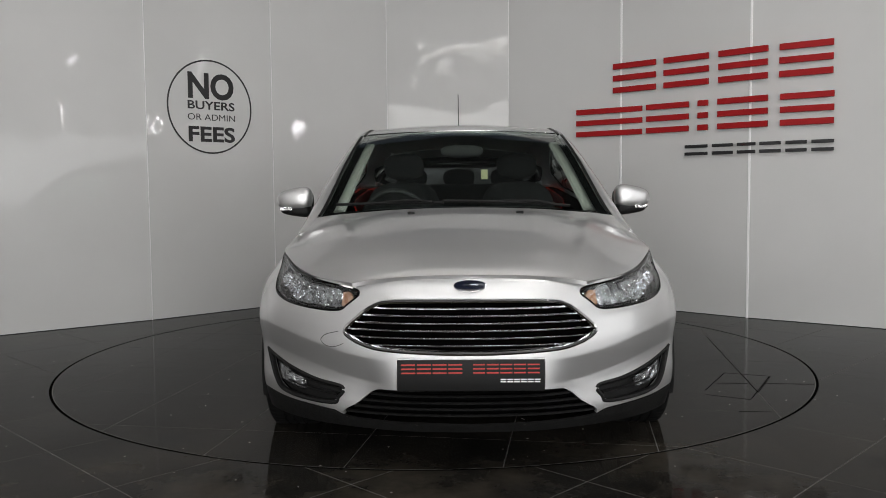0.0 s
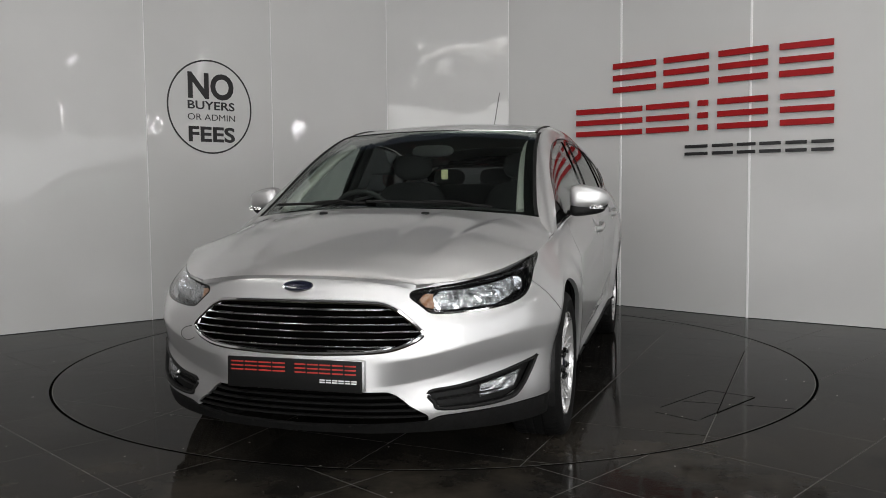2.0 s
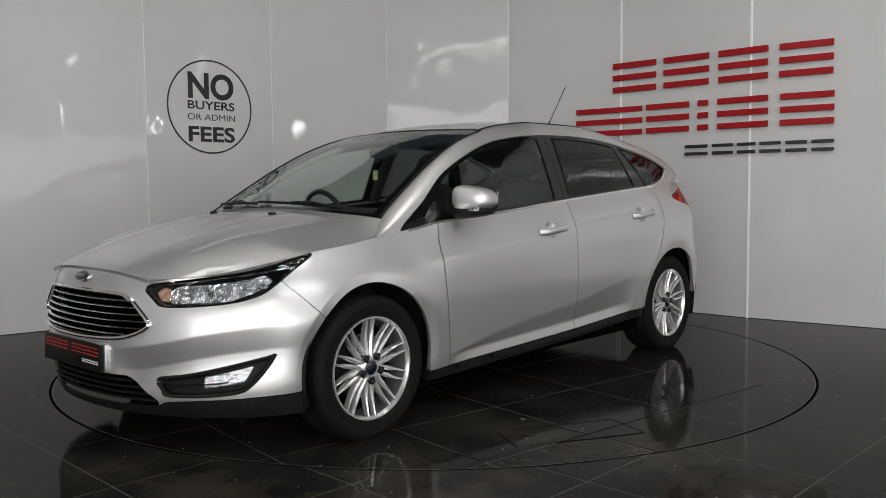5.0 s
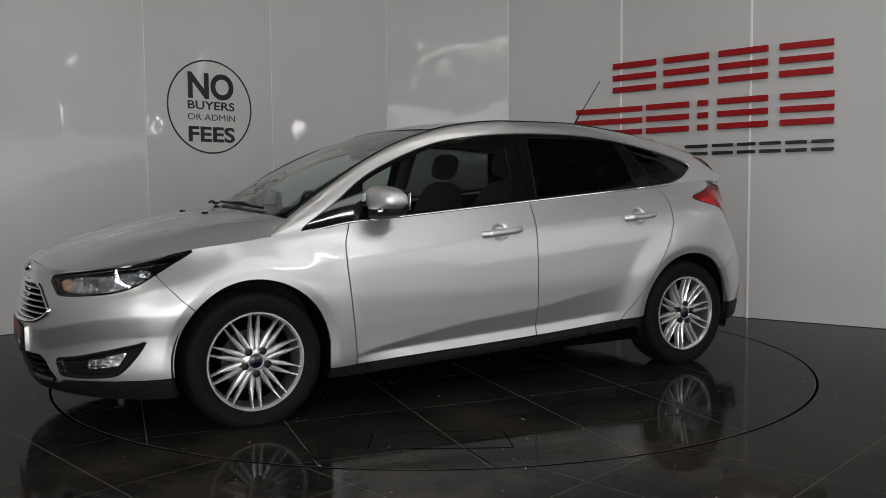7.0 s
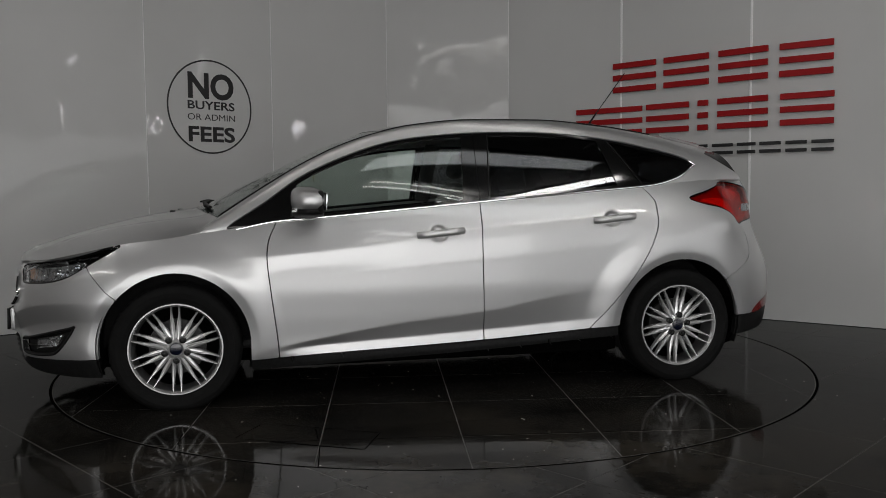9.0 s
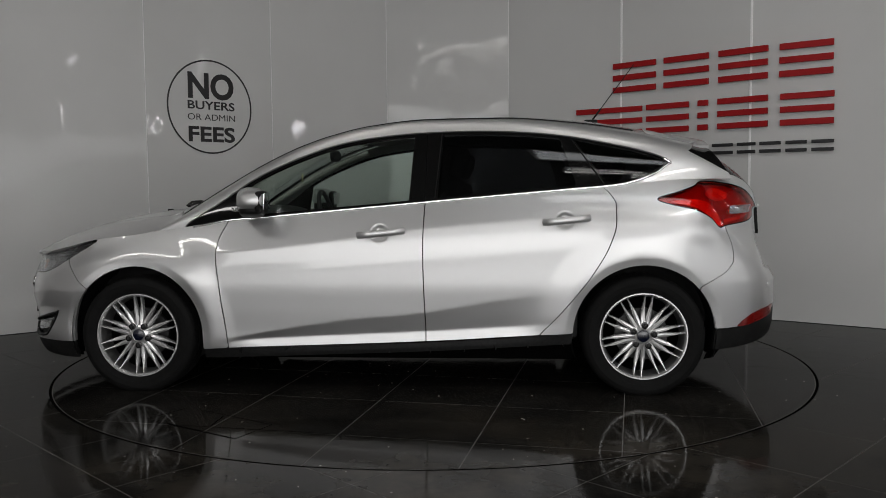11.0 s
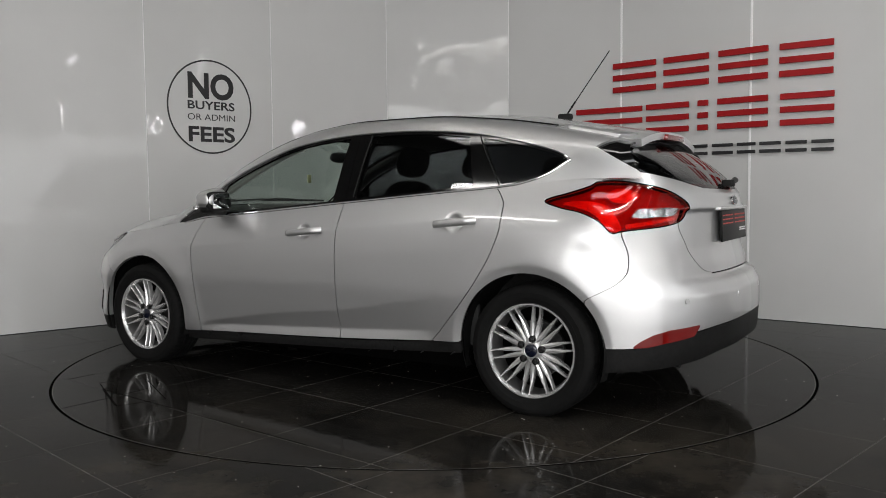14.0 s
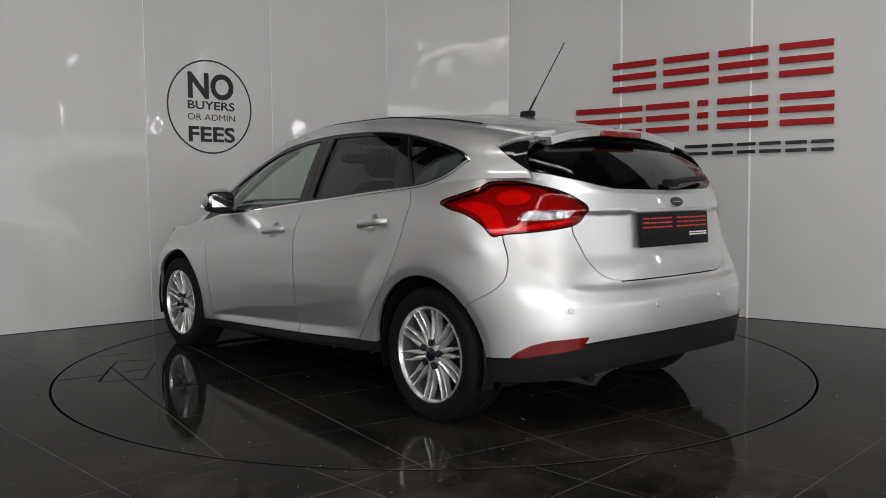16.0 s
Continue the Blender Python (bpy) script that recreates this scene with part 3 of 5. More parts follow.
# the top: bonnet, windscreen, roof
RIDGE = curve1([(2.16, 0.743), (2.12, 0.766), (2.05, 0.792), (1.96, 0.822), (1.68, 0.897), (1.45, 0.943), (1.25, 0.973), (1.02, 1.083), (0.787, 1.194), (0.478, 1.336), (0.29, 1.400), (0.002, 1.448),
                (-0.326, 1.474), (-0.665, 1.476), (-1.014, 1.456), (-1.374, 1.400), (-1.72, 1.340), (-1.76, 1.334)])


def top(s, w):
    """The upper surface at the row s and the share w of the half-width."""
    s, w = np.broadcast_arrays(np.asarray(s, float), np.asarray(w, float))
    ye, ze, zc = E_Y(s), E_Z(s), RIDGE(s)
    y = w * ye
    p = 2.0 + 0.7 * smooth(1.2, 1.5, s) + 0.4 * smooth(-0.3, -1.2, s)
    z = zc - (zc - ze) * w ** p
    # two soft folds run along the bonnet
    bon = smooth(1.22, 1.4, s) * smooth(2.12, 1.95, s)
    for yf, high, fade in ((0.26 + 0.08 * (2.1 - s), 0.006, 1.0), (0.425 + 0.21 * (2.1 - s), 0.012, smooth(2.10, 1.80, s))):
        d = y - yf
        z = z + high * bon * fade * np.where(d < 0, np.exp(-(d / 0.035) ** 2), np.exp(-(d / 0.15) ** 2)) * smooth(1.0, 0.93, w)
    x = s - BOW(s) * y * y
    return np.stack([x, y, z], -1)


def top_mesh(s0, s1, ns, nw):
    S, W = np.meshgrid(np.linspace(s0, s1, ns), np.linspace(0, 1, nw), indexing="ij")
    P = top(S, W)
    return np.concatenate([P.reshape(-1, 3), np.stack([S.ravel(), P[..., 1].ravel()], 1)], 1), grid_faces(ns, nw)


def cabin(x, t):
    """The cabin's side from belt (t = 0) to roof edge (t = 1)."""
    x, t = np.broadcast_arrays(np.asarray(x, float), np.asarray(t, float))
    zb, yb = BELT(x), BELT_Y(x)
    ye, ze = X_Y(x), X_Z(x)
    h = np.maximum(ze - zb, 0.01)
    kz = zb + 0.97 * h
    ky = np.maximum(yb - 0.40 * 0.97 * h, ye + 0.02 * smooth(0.0, 0.2, h))
    p0, p3, k = np.stack([yb, zb], -1), np.stack([ye, ze], -1), np.stack([ky, kz], -1)
    c1 = p0 + 0.5 * (k - p0) + np.stack([0.008 * np.ones_like(h), 0 * h], -1)
    t = t[..., None]
    q = (1 - t) ** 3 * p0 + 3 * t * (1 - t) ** 2 * c1 + 3 * t * t * (1 - t) * k + t ** 3 * p3
    return np.stack([x, q[..., 0], q[..., 1]], -1)


def cabin_mesh(x0, x1, nx, nt):
    X, T = np.meshgrid(np.linspace(x0, x1, nx), np.linspace(0, 1, nt), indexing="ij")
    P = cabin(X, T).reshape(-1, 3)
    return np.concatenate([P, P[:, [0, 2]]], 1), grid_faces(nx, nt)


S_HATCH = float(at_x(-1.80))


def hatch(k, w):
    """The tailgate's upper part: k from the side to the middle, w from the lower body to the roof's end."""
    k, w = np.broadcast_arrays(np.asarray(k, float), np.asarray(w, float))
    s = S_HATCH + (ARC[-1] - S_HATCH) * k
    lo = skin(s, TOP(s))
    yl0 = skin(S_HATCH, TOP(S_HATCH))[..., 1]
    hi = top(np.full_like(k, -1.60), lo[..., 1] / yl0)
    hi[..., 2] -= 0.028
    p = lo + (hi - lo) * w[..., None]
    bulge = 4 * w * (1 - w)
    p[..., 0] -= 0.035 * bulge
    p[..., 1] += 0.045 * bulge * lo[..., 1] / yl0
    p[..., 2] += 0.012 * bulge
    return p


def hatch_mesh(nk, nw):
    K, W = np.meshgrid(np.linspace(0, 1, nk), np.linspace(0, 1, nw), indexing="ij")
    P = hatch(K, W).reshape(-1, 3)
    return np.concatenate([P, P[:, [1, 2]]], 1), grid_faces(nk, nw)


CENTRE = np.array([0, 0, 0.7])
GAP = 0.0028


def both(V):
    W = V.copy()
    W[:, 1] *= -1
    return W


def without_crumbs(V, F):
    """Drops the small loose islands that a cut can leave."""
    root = np.arange(len(V))
    while True:
        low_ = root[F].min(1)
        new_root = root.copy()
        for k in range(3):
            np.minimum.at(new_root, F[:, k], low_)
        new_root = new_root[new_root]
        if (new_root == root).all():
            break
        root = new_root
    kinds, of, counts = np.unique(root[F[:, 0]], return_inverse=True, return_counts=True)
    F = F[counts[of] > 0.04 * len(F)]
    used = np.unique(F)
    back = np.full(len(V), -1)
    back[used] = np.arange(len(used))
    return V[used], back[F]


def panel(name, V, F, field, material, thick=0.012, parent=None, label="", sides=2, centre=CENTRE, lift=0.0):
    """Cuts a body panel out of a surface and gives it thickness. sides: 2 for one on either side, 1 for one across the middle."""
    V, F = clip(V, F, field)
    if len(F) == 0:
        return []
    V, F = without_crumbs(V, F)
    if lift:
        N = normals_of(V, F)
        if ((V[:, :3] - centre) * N).sum() < 0:
            N = -N
        V = V.copy()
        V[:, :3] += N * lift
    made = []
    if sides == 1:
        n = len(V)
        W = V.copy()
        W[:, 1] *= -1
        V, F = np.concatenate([V, W]), np.concatenate([F, F[:, ::-1] + n])
        key, back, first = {}, [], []
        for i, v in enumerate(V):
            k = tuple(np.round(v[:3], 5)) if abs(v[1]) < 1e-5 else i
            if k not in key:
                key[k] = len(first)
                first.append(i)
            back.append(key[k])
        V, F = V[first], np.array(back)[F]
        vs, fs = shell(V, F, thick, centre)
        made.append(link_mesh(name, vs, fs, material, parent or CAR, label))
    else:
        vs, fs = shell(V, F, thick, centre)
        made.append(link_mesh(name, vs, fs, material, parent or CAR, label))
        made.append(link_mesh(name, both(vs), [f[::-1] for f in fs], material, parent or CAR, label))
    for ob in made:
        ob.location = CAR_AT if ob.parent == CAR else (0, 0, 0)
    return made


def line_field(points, flip=False):
    """Signed distance to an open line given as (z, s) rows: positive behind it."""
    f = curve1(points)
    return (lambda s, z: f(z) - s) if flip else (lambda s, z: s - f(z))


SA, FA = skin_mesh(0, ARC[-1], 720, 92)
s_, z_ = SA[:, 3], SA[:, 4]
x_ = np.interp(s_, ARC, PLAN[:, 0])


def arch(hx, r=0.352):
    d = np.hypot(x_ - hx, z_ - 0.31)
    return np.minimum(np.where(z_ < 0.31, np.abs(x_ - hx), d) - r, 9)


HEAD = catmull([(at_y(0.425), 0.686), (at_y(0.465), 0.632), (at_y(0.52), 0.609), (at_x(1.95), 0.622), (at_x(1.84), 0.653), (at_x(1.74), 0.708), (at_x(1.65), 0.762), (at_x(1.588), 0.797),
                (at_x(1.66), 0.785), (at_x(1.78), 0.757), (at_x(1.90), 0.731), (at_x(2.03), 0.711)], 6, True)
GRILLE = catmull([(-0.30, 0.648), (0, 0.652), (0.28, 0.648), (0.36, 0.632), (0.42, 0.590), (0.468, 0.545), (0.455, 0.522), (0.40, 0.497), (0.32, 0.480), (0.15, 0.472), (0, 0.470), (-0.3, 0.478)], 5, True)
LOWGRILLE = catmull([(-0.3, 0.332), (0, 0.332), (0.30, 0.330), (0.37, 0.318), (0.43, 0.272), (0.49, 0.232), (0.44, 0.212), (0.3, 0.205), (0, 0.202), (-0.3, 0.205)], 5, True)
FOG = np.array([(at_y(0.485), 0.325), (at_y(0.50), 0.285), (at_y(0.53), 0.262), (at_x(1.94), 0.272), (at_x(1.87), 0.305), (at_x(1.80), 0.412), (at_x(1.83), 0.405), (at_y(0.60), 0.345)])
LAMP = catmull([(at_x(-1.392), 1.000), (at_x(-1.47), 0.968), (at_x(-1.58), 0.945), (at_x(-1.68), 0.905), (at_x(-1.745), 0.855), (at_x(-1.80), 0.862), (at_y(0.70, True), 0.880), (at_y(0.60, True), 0.905), (at_y(0.565, True), 0.955), (at_y(0.585, True), 0.995),
                (at_y(0.70, True), 1.055), (at_x(-1.80), 1.085), (at_x(-1.65), 1.085), (at_x(-1.60), 1.065), (at_x(-1.50), 1.035)], 6, True)
f_head, f_lamp = inside(HEAD)(s_, z_), inside(LAMP)(s_, z_)
f_grille, f_low, f_fog = (inside(p)(s_, z_) for p in (GRILLE, LOWGRILLE, FOG))
f_archf, f_archr = arch(HUB_X), arch(-HUB_X, 0.356)
l_bumpf = line_field([(0.1, at_x(1.565)), (0.50, at_x(1.565)), (0.60, at_x(1.655)), (0.69, at_x(1.745)), (0.9, at_x(1.9))])(s_, z_)
l_door1 = line_field([(0.1, at_x(0.832)), (0.23, at_x(0.835)), (0.55, at_x(0.869)), (0.733, at_x(0.886)), (0.80, at_x(0.878)), (0.89, at_x(0.842)), (1.0, at_x(0.80))])(s_, z_)
l_door2 = line_field([(0.1, at_x(-0.214)), (0.27, at_x(-0.214)), (0.72, at_x(-0.204)), (1.1, at_x(-0.214))])(s_, z_)
l_door3 = line_field([(0.1, at_x(-0.62)), (0.30, at_x(-0.79)), (0.40, at_x(-0.885)), (0.50, at_x(-0.971)), (0.63, at_x(-1.07)), (0.773, at_x(-1.151)), (0.88, at_x(-1.183)), (0.972, at_x(-1.185)), (1.03, at_x(-1.155)), (1.08, at_x(-1.10))])(s_, z_)
l_bumpr = line_field([(0.1, at_x(-1.60)), (0.55, at_x(-1.60)), (0.59, at_x(-1.665)), (0.63, at_x(-1.74)), (0.69, at_x(-1.80)), (0.76, at_x(-1.815)), (0.87, at_x(-1.79)), (1.2, at_x(-1.79))])(s_, z_)
l_hatch = line_field([(0.1, at_y(0.37, True)), (0.655, at_y(0.38, True)), (0.67, at_y(0.45, True)), (0.72, at_y(0.52, True)), (0.80, at_y(0.575, True)), (0.89, at_y(0.62, True)), (0.95, at_y(0.60, True)), (1.1, at_y(0.62, True))])(s_, z_)
SILL = curve1([(1.2, 0.21), (0.835, 0.228), (-0.21, 0.270), (-0.79, 0.305), (-1.2, 0.33)])(x_)
LIPF = curve1([(0, 0.20), (at_y(0.45), 0.212), (at_y(0.52), 0.235), (at_x(1.9), 0.25), (at_x(1.6), 0.262)])(s_)
LIPR = curve1([(at_x(-1.5), 0.335), (at_x(-1.80), 0.345), (at_x(-1.92), 0.380), (at_y(0.5, True), 0.422), (at_y(0.3, True), 0.431), (ARC[-1], 0.434)])(s_)


def cut(*fs):
    out = fs[0]
    for f in fs[1:]:
        out = np.minimum(out, f)
    return out - GAP


front_bumper = panel("front_bumper", SA, FA, cut(-l_bumpf, f_archf, -f_head, -f_grille, -f_low, -f_fog, z_ - LIPF), M_PAINT, 0.02, sides=1)
panel("front_wing", SA, FA, cut(l_bumpf, -l_door1, f_archf, -f_head, z_ - SILL), M_PAINT, 0.02)
front_door = panel("front_door", SA, FA, cut(l_door1, -l_door2, z_ - SILL), M_PAINT, 0.03)
rear_door = panel("rear_door", SA, FA, cut(l_door2, -l_door3, z_ - SILL, f_archr), M_PAINT, 0.03)
panel("rear_wing", SA, FA, cut(l_door3, -l_bumpr, f_archr, -f_lamp, z_ - SILL), M_PAINT, 0.02)
f_hatch = np.maximum(np.minimum(l_hatch, z_ - 0.655), np.minimum(l_bumpr, z_ - 1.0))
rear_bumper = panel("rear_bumper", SA, FA, cut(l_bumpr, f_archr, -f_lamp, -f_hatch, z_ - LIPR), M_PAINT, 0.02, sides=1)
tailgate = panel("tailgate", SA, FA, cut(f_hatch, -f_lamp), M_PAINT, 0.02, sides=1)
panel("sill", SA, FA, cut(x_ + 1.0, 1.0 - x_, SILL - z_, z_ - SILL + 0.06, f_archf, f_archr) - 0.001, M_BLACK, 0.03, lift=-0.012)
panel("front_lip", SA, FA, cut(x_ - 1.5, LIPF - z_, f_archf), M_BLACK, 0.012, sides=1, lift=-0.002, label="matt black plastic lip")
LIPB = curve1([(at_x(-1.5), 0.225), (at_x(-1.80), 0.235), (at_y(0.6, True), 0.27), (at_y(0.4, True), 0.30), (ARC[-1], 0.31)])(s_)
panel("rear_valance", SA, FA, cut(-1.5 - x_, LIPR - z_, f_archr, z_ - LIPB), M_BLACK, 0.03, sides=1, lift=-0.002, label="matt black plastic valance")

# upper panels
ST, FT = top_mesh(2.158, 1.235, 150, 60)
panel("bonnet", ST, FT, np.minimum(0.0 * ST[:, 3] + 1, (ST[:, 3] - 1.262)) - GAP, M_PAINT, 0.015, sides=1)
SW, FW = top_mesh(1.30, 0.315, 100, 40)
panel("windscreen", SW, FW, cut(1.262 - SW[:, 3], SW[:, 3] - 0.33, E_Y(SW[:, 3]) - SW[:, 4] - 0.012), M_WIND, 0.005, sides=1)
SR, FR = top_mesh(0.33, -1.752, 150, 40)
panel("roof", SR, FR, cut(0.33 - SR[:, 3], SR[:, 3] + 1.33), M_PAINT, 0.02, sides=1)
panel("spoiler", SR, FR, cut(-1.333 - SR[:, 3], SR[:, 3] + 1.745), M_PAINT, 0.035, sides=1)
SC, FC = cabin_mesh(1.22, -1.80, 330, 60)
cx, cz = SC[:, 3], SC[:, 4]
DLO = catmull([(1.075, 0.868), (0.84, 0.905), (0.52, 0.930), (-0.23, 0.994), (-0.8, 1.041), (-1.16, 1.070), (-1.28, 1.092), (-1.38, 1.128), (-1.455, 1.178), (-1.47, 1.190),
               (-1.385, 1.232), (-1.177, 1.286), (-0.905, 1.336), (-0.575, 1.362), (-0.193, 1.358), (0.146, 1.325), (0.387, 1.265), (0.681, 1.140), (0.883, 1.002)], 6, True)
f_dlo = inside(DLO)(cx, cz)
rear_edge = cx + 1.80 - (cz - 1.10) * 0.58
# behind the spoiler's end the side turns black above the shoulder
spoil_back = cx - np.interp(cz, [1.24, 1.31], [-1.565, -1.66])
shoulder = (1.260 + (cx + 1.555) * 0.56) - cz
f_silver = np.maximum(spoil_back, shoulder)
panel("roof_side", SC, FC, cut(-f_dlo, rear_edge, f_silver), M_PAINT, 0.02)
panel("spoiler_side", SC, FC, np.minimum(rear_edge + 0.004, -f_silver + 0.004), M_GLOSSB, 0.01, lift=-0.012, label="gloss black tailgate side trim")
SH, FH = hatch_mesh(120, 50)

# ---- the car: parts ----
CAR_M = Matrix.Translation(CAR_AT)


def cpart(name, bm, material, label="", parent=None, sharp=35, m=None):
    ob = part(name, bm, material, parent or CAR, label, sharp=sharp)
    ob.matrix_basis = (m if m is not None else Matrix()) if parent else CAR_M @ (m if m is not None else Matrix())
    return ob


def mirror_bm(bm):
    other = bm.copy()
    for v in other.verts:
        v.co.y *= -1
    bmesh.ops.reverse_faces(other, faces=other.faces[:])
    return other


def pair(name, bm, material, label="", parents=(None, None), sharp=35):
    """The same part on the left and, mirrored, on the right."""
    other = mirror_bm(bm)
    return cpart(name, bm, material, label, parents[0], sharp), cpart(name, other, material, label, parents[1], sharp)


def cabin_at(x, z, out=0.0):
    t = np.linspace(0, 1, 80)
    p = cabin(np.full(80, x), t)
    return np.array([x, np.interp(z, p[:, 2], p[:, 1]) + out, z])


def skin_at(s, z, out=0.0):
    p = skin(s, z)
    e = 1e-3
    a, b = skin(s + e, z) - p, skin(s, z + e) - p
    n = np.cross(a, b)
    n = n / (np.linalg.norm(n) + 1e-12)
    if n @ (p - np.array([0, 0, p[2]])) < 0:
        n = -n
    return p + n * out, n


# inner body, near-black so that the panel gaps read as shade
panel("inner_body", SA, FA, cut(f_archf, f_archr, 1.72 - x_, x_ + 1.78, -f_lamp - 0.01, -f_head - 0.01), M_GAPSHADE, 0.004, lift=-0.036)
for hx in (HUB_X, -HUB_X):
    bm = bmesh.new()
    n = 40
    rows = []
    for y, r in ((0.865, 0.362), (0.84, 0.372), (0.60, 0.372), (0.58, 0.30), (0.58, 0.02)):
        rows.append([bm.verts.new((hx + r * math.cos(a), y, 0.31 + r * math.sin(a) if math.sin(a) > -0.0 else 0.31 + 0.35 * math.sin(a))) for a in np.linspace(-0.35, math.pi + 0.35, n)])
    for a, b in zip(rows, rows[1:]):
        for i in range(n - 1):
            bm.faces.new((a[i], a[i + 1], b[i + 1], b[i]))
    pair("wheel_arch_liner", bm, M_BLACK)
# plain blocks, their near-black colour standing for shade under and inside the car
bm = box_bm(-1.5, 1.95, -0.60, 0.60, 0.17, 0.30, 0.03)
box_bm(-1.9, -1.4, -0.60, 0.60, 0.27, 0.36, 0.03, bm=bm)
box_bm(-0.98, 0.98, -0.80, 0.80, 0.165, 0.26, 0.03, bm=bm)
cpart("underbody", bm, M_GAPSHADE)
cpart("engine_bay", box_bm(1.05, 1.98, -0.575, 0.575, 0.30, 0.66, 0.05), M_GAPSHADE)
cpart("boot_floor", box_bm(-1.93, -1.0, -0.575, 0.575, 0.30, 0.62, 0.03), M_GAPSHADE)
bm = tube_bm(catmull([(-1.5, 0.40, 0.24), (-1.75, 0.40, 0.24), (-1.90, 0.41, 0.215)], 5), 0.022, n=12)
cpart("exhaust_pipe", bm, M_DARKMETAL)

# glass of the sides
front_edge = 0.775 - (cz - 0.905) * 0.25 - cx
b_front = cx - (-0.125 - (cz - 1.0) * 0.06)
b_rear = (-0.275 - (cz - 1.0) * 0.06) - cx
c_front = cx - np.interp(cz, [1.06, 1.34], [-0.995, -0.905])
c_rear = np.interp(cz, [1.07, 1.33], [-1.15, -0.975]) - cx
g_door1 = np.minimum.reduce([f_dlo - 0.016, front_edge, b_front])
g_door2 = np.minimum.reduce([f_dlo - 0.016, b_rear, c_front])
g_quarter = np.minimum.reduce([f_dlo - 0.012, c_rear])
d_gap = np.abs(cx + 0.214) - 0.003
panel("window_surround", SC, FC, np.minimum.reduce([f_dlo - 0.001, -g_door1, -g_door2, -g_quarter, d_gap]), M_GLOSSB, 0.012, lift=-0.004, label="gloss black pillar trim")
panel("door_glass", SC, FC, g_door1 + 0.004, M_GLASS, 0.004, lift=-0.010)
panel("rear_door_glass", SC, FC, g_door2 + 0.004, M_PRIV, 0.004, lift=-0.010, label="dark tinted door glass")
panel("quarter_glass", SC, FC, g_quarter + 0.004, M_PRIV, 0.004, lift=-0.008, label="dark tinted quarter glass")
line = [cabin_at(p[0], p[1] - 0.003, 0.003) for p in DLO[:58] if p[0] < 1.06]
pair("belt_trim", tube_bm(line, 0.004, 0.0065, 8), M_CHROME, "bright chrome strip")
for z0, z1, xa, xb in ((1.02, 1.35, -0.262, -0.272),):
    pts = [cabin_at(xa + (xb - xa) * k - 0.02 * k, z0 + (z1 - z0) * k, -0.001) for k in np.linspace(0, 1, 12)]
    pair("glass_seal", tube_bm(pts, 0.003, 0.003, 6), M_BLACK)
pts = [cabin_at(np.interp(z, [1.07, 1.33], [-1.135, -0.962]), z, -0.002) for z in np.linspace(1.075, 1.315, 12)]
pair("quarter_seal", tube_bm(pts, 0.003, 0.003, 6), M_BLACK)

# windscreen border, cowl, roof mouldings
fr = np.minimum.reduce([E_Y(SW[:, 3]) - SW[:, 4] - 0.058, 1.225 - SW[:, 3], SW[:, 3] - 0.375])
panel("windscreen_border", SW, FW, np.minimum.reduce([-fr, 1.262 - SW[:, 3], SW[:, 3] - 0.336, E_Y(SW[:, 3]) - SW[:, 4] - 0.016]), M_GLOSSB, 0.003, sides=1, lift=-0.009, label="black printed glass border")
panel("scuttle", SW, FW, np.minimum.reduce([SW[:, 3] - 1.235, 1.296 - SW[:, 3], E_Y(SW[:, 3]) - SW[:, 4] - 0.02]), M_BLACK, 0.006, sides=1, lift=-0.02, label="black plastic wiper scuttle")
rows = [top(s, 0.955) + np.array([0, 0, 0.002]) for s in np.linspace(0.36, -1.32, 40)]
pair("roof_moulding", tube_bm(rows, 0.009, 0.004, 8), M_BLACK, "black roof strip")
rows = [top(s, 0.985) + np.array([0, 0, 0.001]) for s in np.linspace(1.255, 0.36, 40)]
pair("pillar_moulding", tube_bm(rows, 0.008, 0.004, 8), M_BLACK, "black windscreen strip")
rows = [top(0.333, w) + np.array([0, 0, 0.001]) for w in np.linspace(0, 0.93, 24)]
rows = [p * np.array([1, -1, 1]) for p in rows[:0:-1]] + rows
cpart("header_seal", tube_bm(rows, 0.004, 0.003, 6), M_CHROME)
panel("headlining", SR, FR, cut(0.25 - SR[:, 3], SR[:, 3] + 1.3, E_Y(SR[:, 3]) - SR[:, 4] - 0.03), M_LINING, 0.004, sides=1, lift=-0.035)
for s0, y0, y1, lift in ((1.285, 0.50, -0.10, 0.014), (1.275, -0.10, -0.62, 0.014)):
    bm = bmesh.new()
    pts = []
    for k in np.linspace(0, 1, 16):
        y = y0 + (y1 - y0) * k
        s = s0 - 0.05 - 0.03 * k
        p = top(s, abs(y) / float(E_Y(s)))
        pts.append((p[0], y, p[2] + lift))
    tube_bm(pts, 0.010, 0.007, 8, bm=bm)
    tube_bm([(pts[0][0] + 0.03, y0 - 0.05, pts[0][2] + 0.004), ((pts[0][0] + pts[8][0]) / 2 + 0.02, (y0 + pts[8][1]) / 2, pts[4][2] + 0.012), (pts[8][0], pts[8][1], pts[8][2] + 0.006)], 0.007, 0.006, 8, bm=bm)
    cpart("wiper", bm, M_BLACK)
for y in (0.245, -0.245):
    p = top(1.395, abs(y) / float(E_Y(1.395)))
    bm = box_bm(-0.014, 0.014, -0.016, 0.016, -0.004, 0.010, 0.005)
    cpart("washer_jet", bm, M_BLACK, m=Matrix.Translation((p[0], y, p[2])))

rows = [top(s, 0.90) + np.array([-0.02, 0, -0.05]) for s in np.linspace(1.15, 0.40, 24)]
pair("pillar_trim", tube_bm(rows, 0.030, 0.018, 8), M_LINING, "pale inner pillar trim")
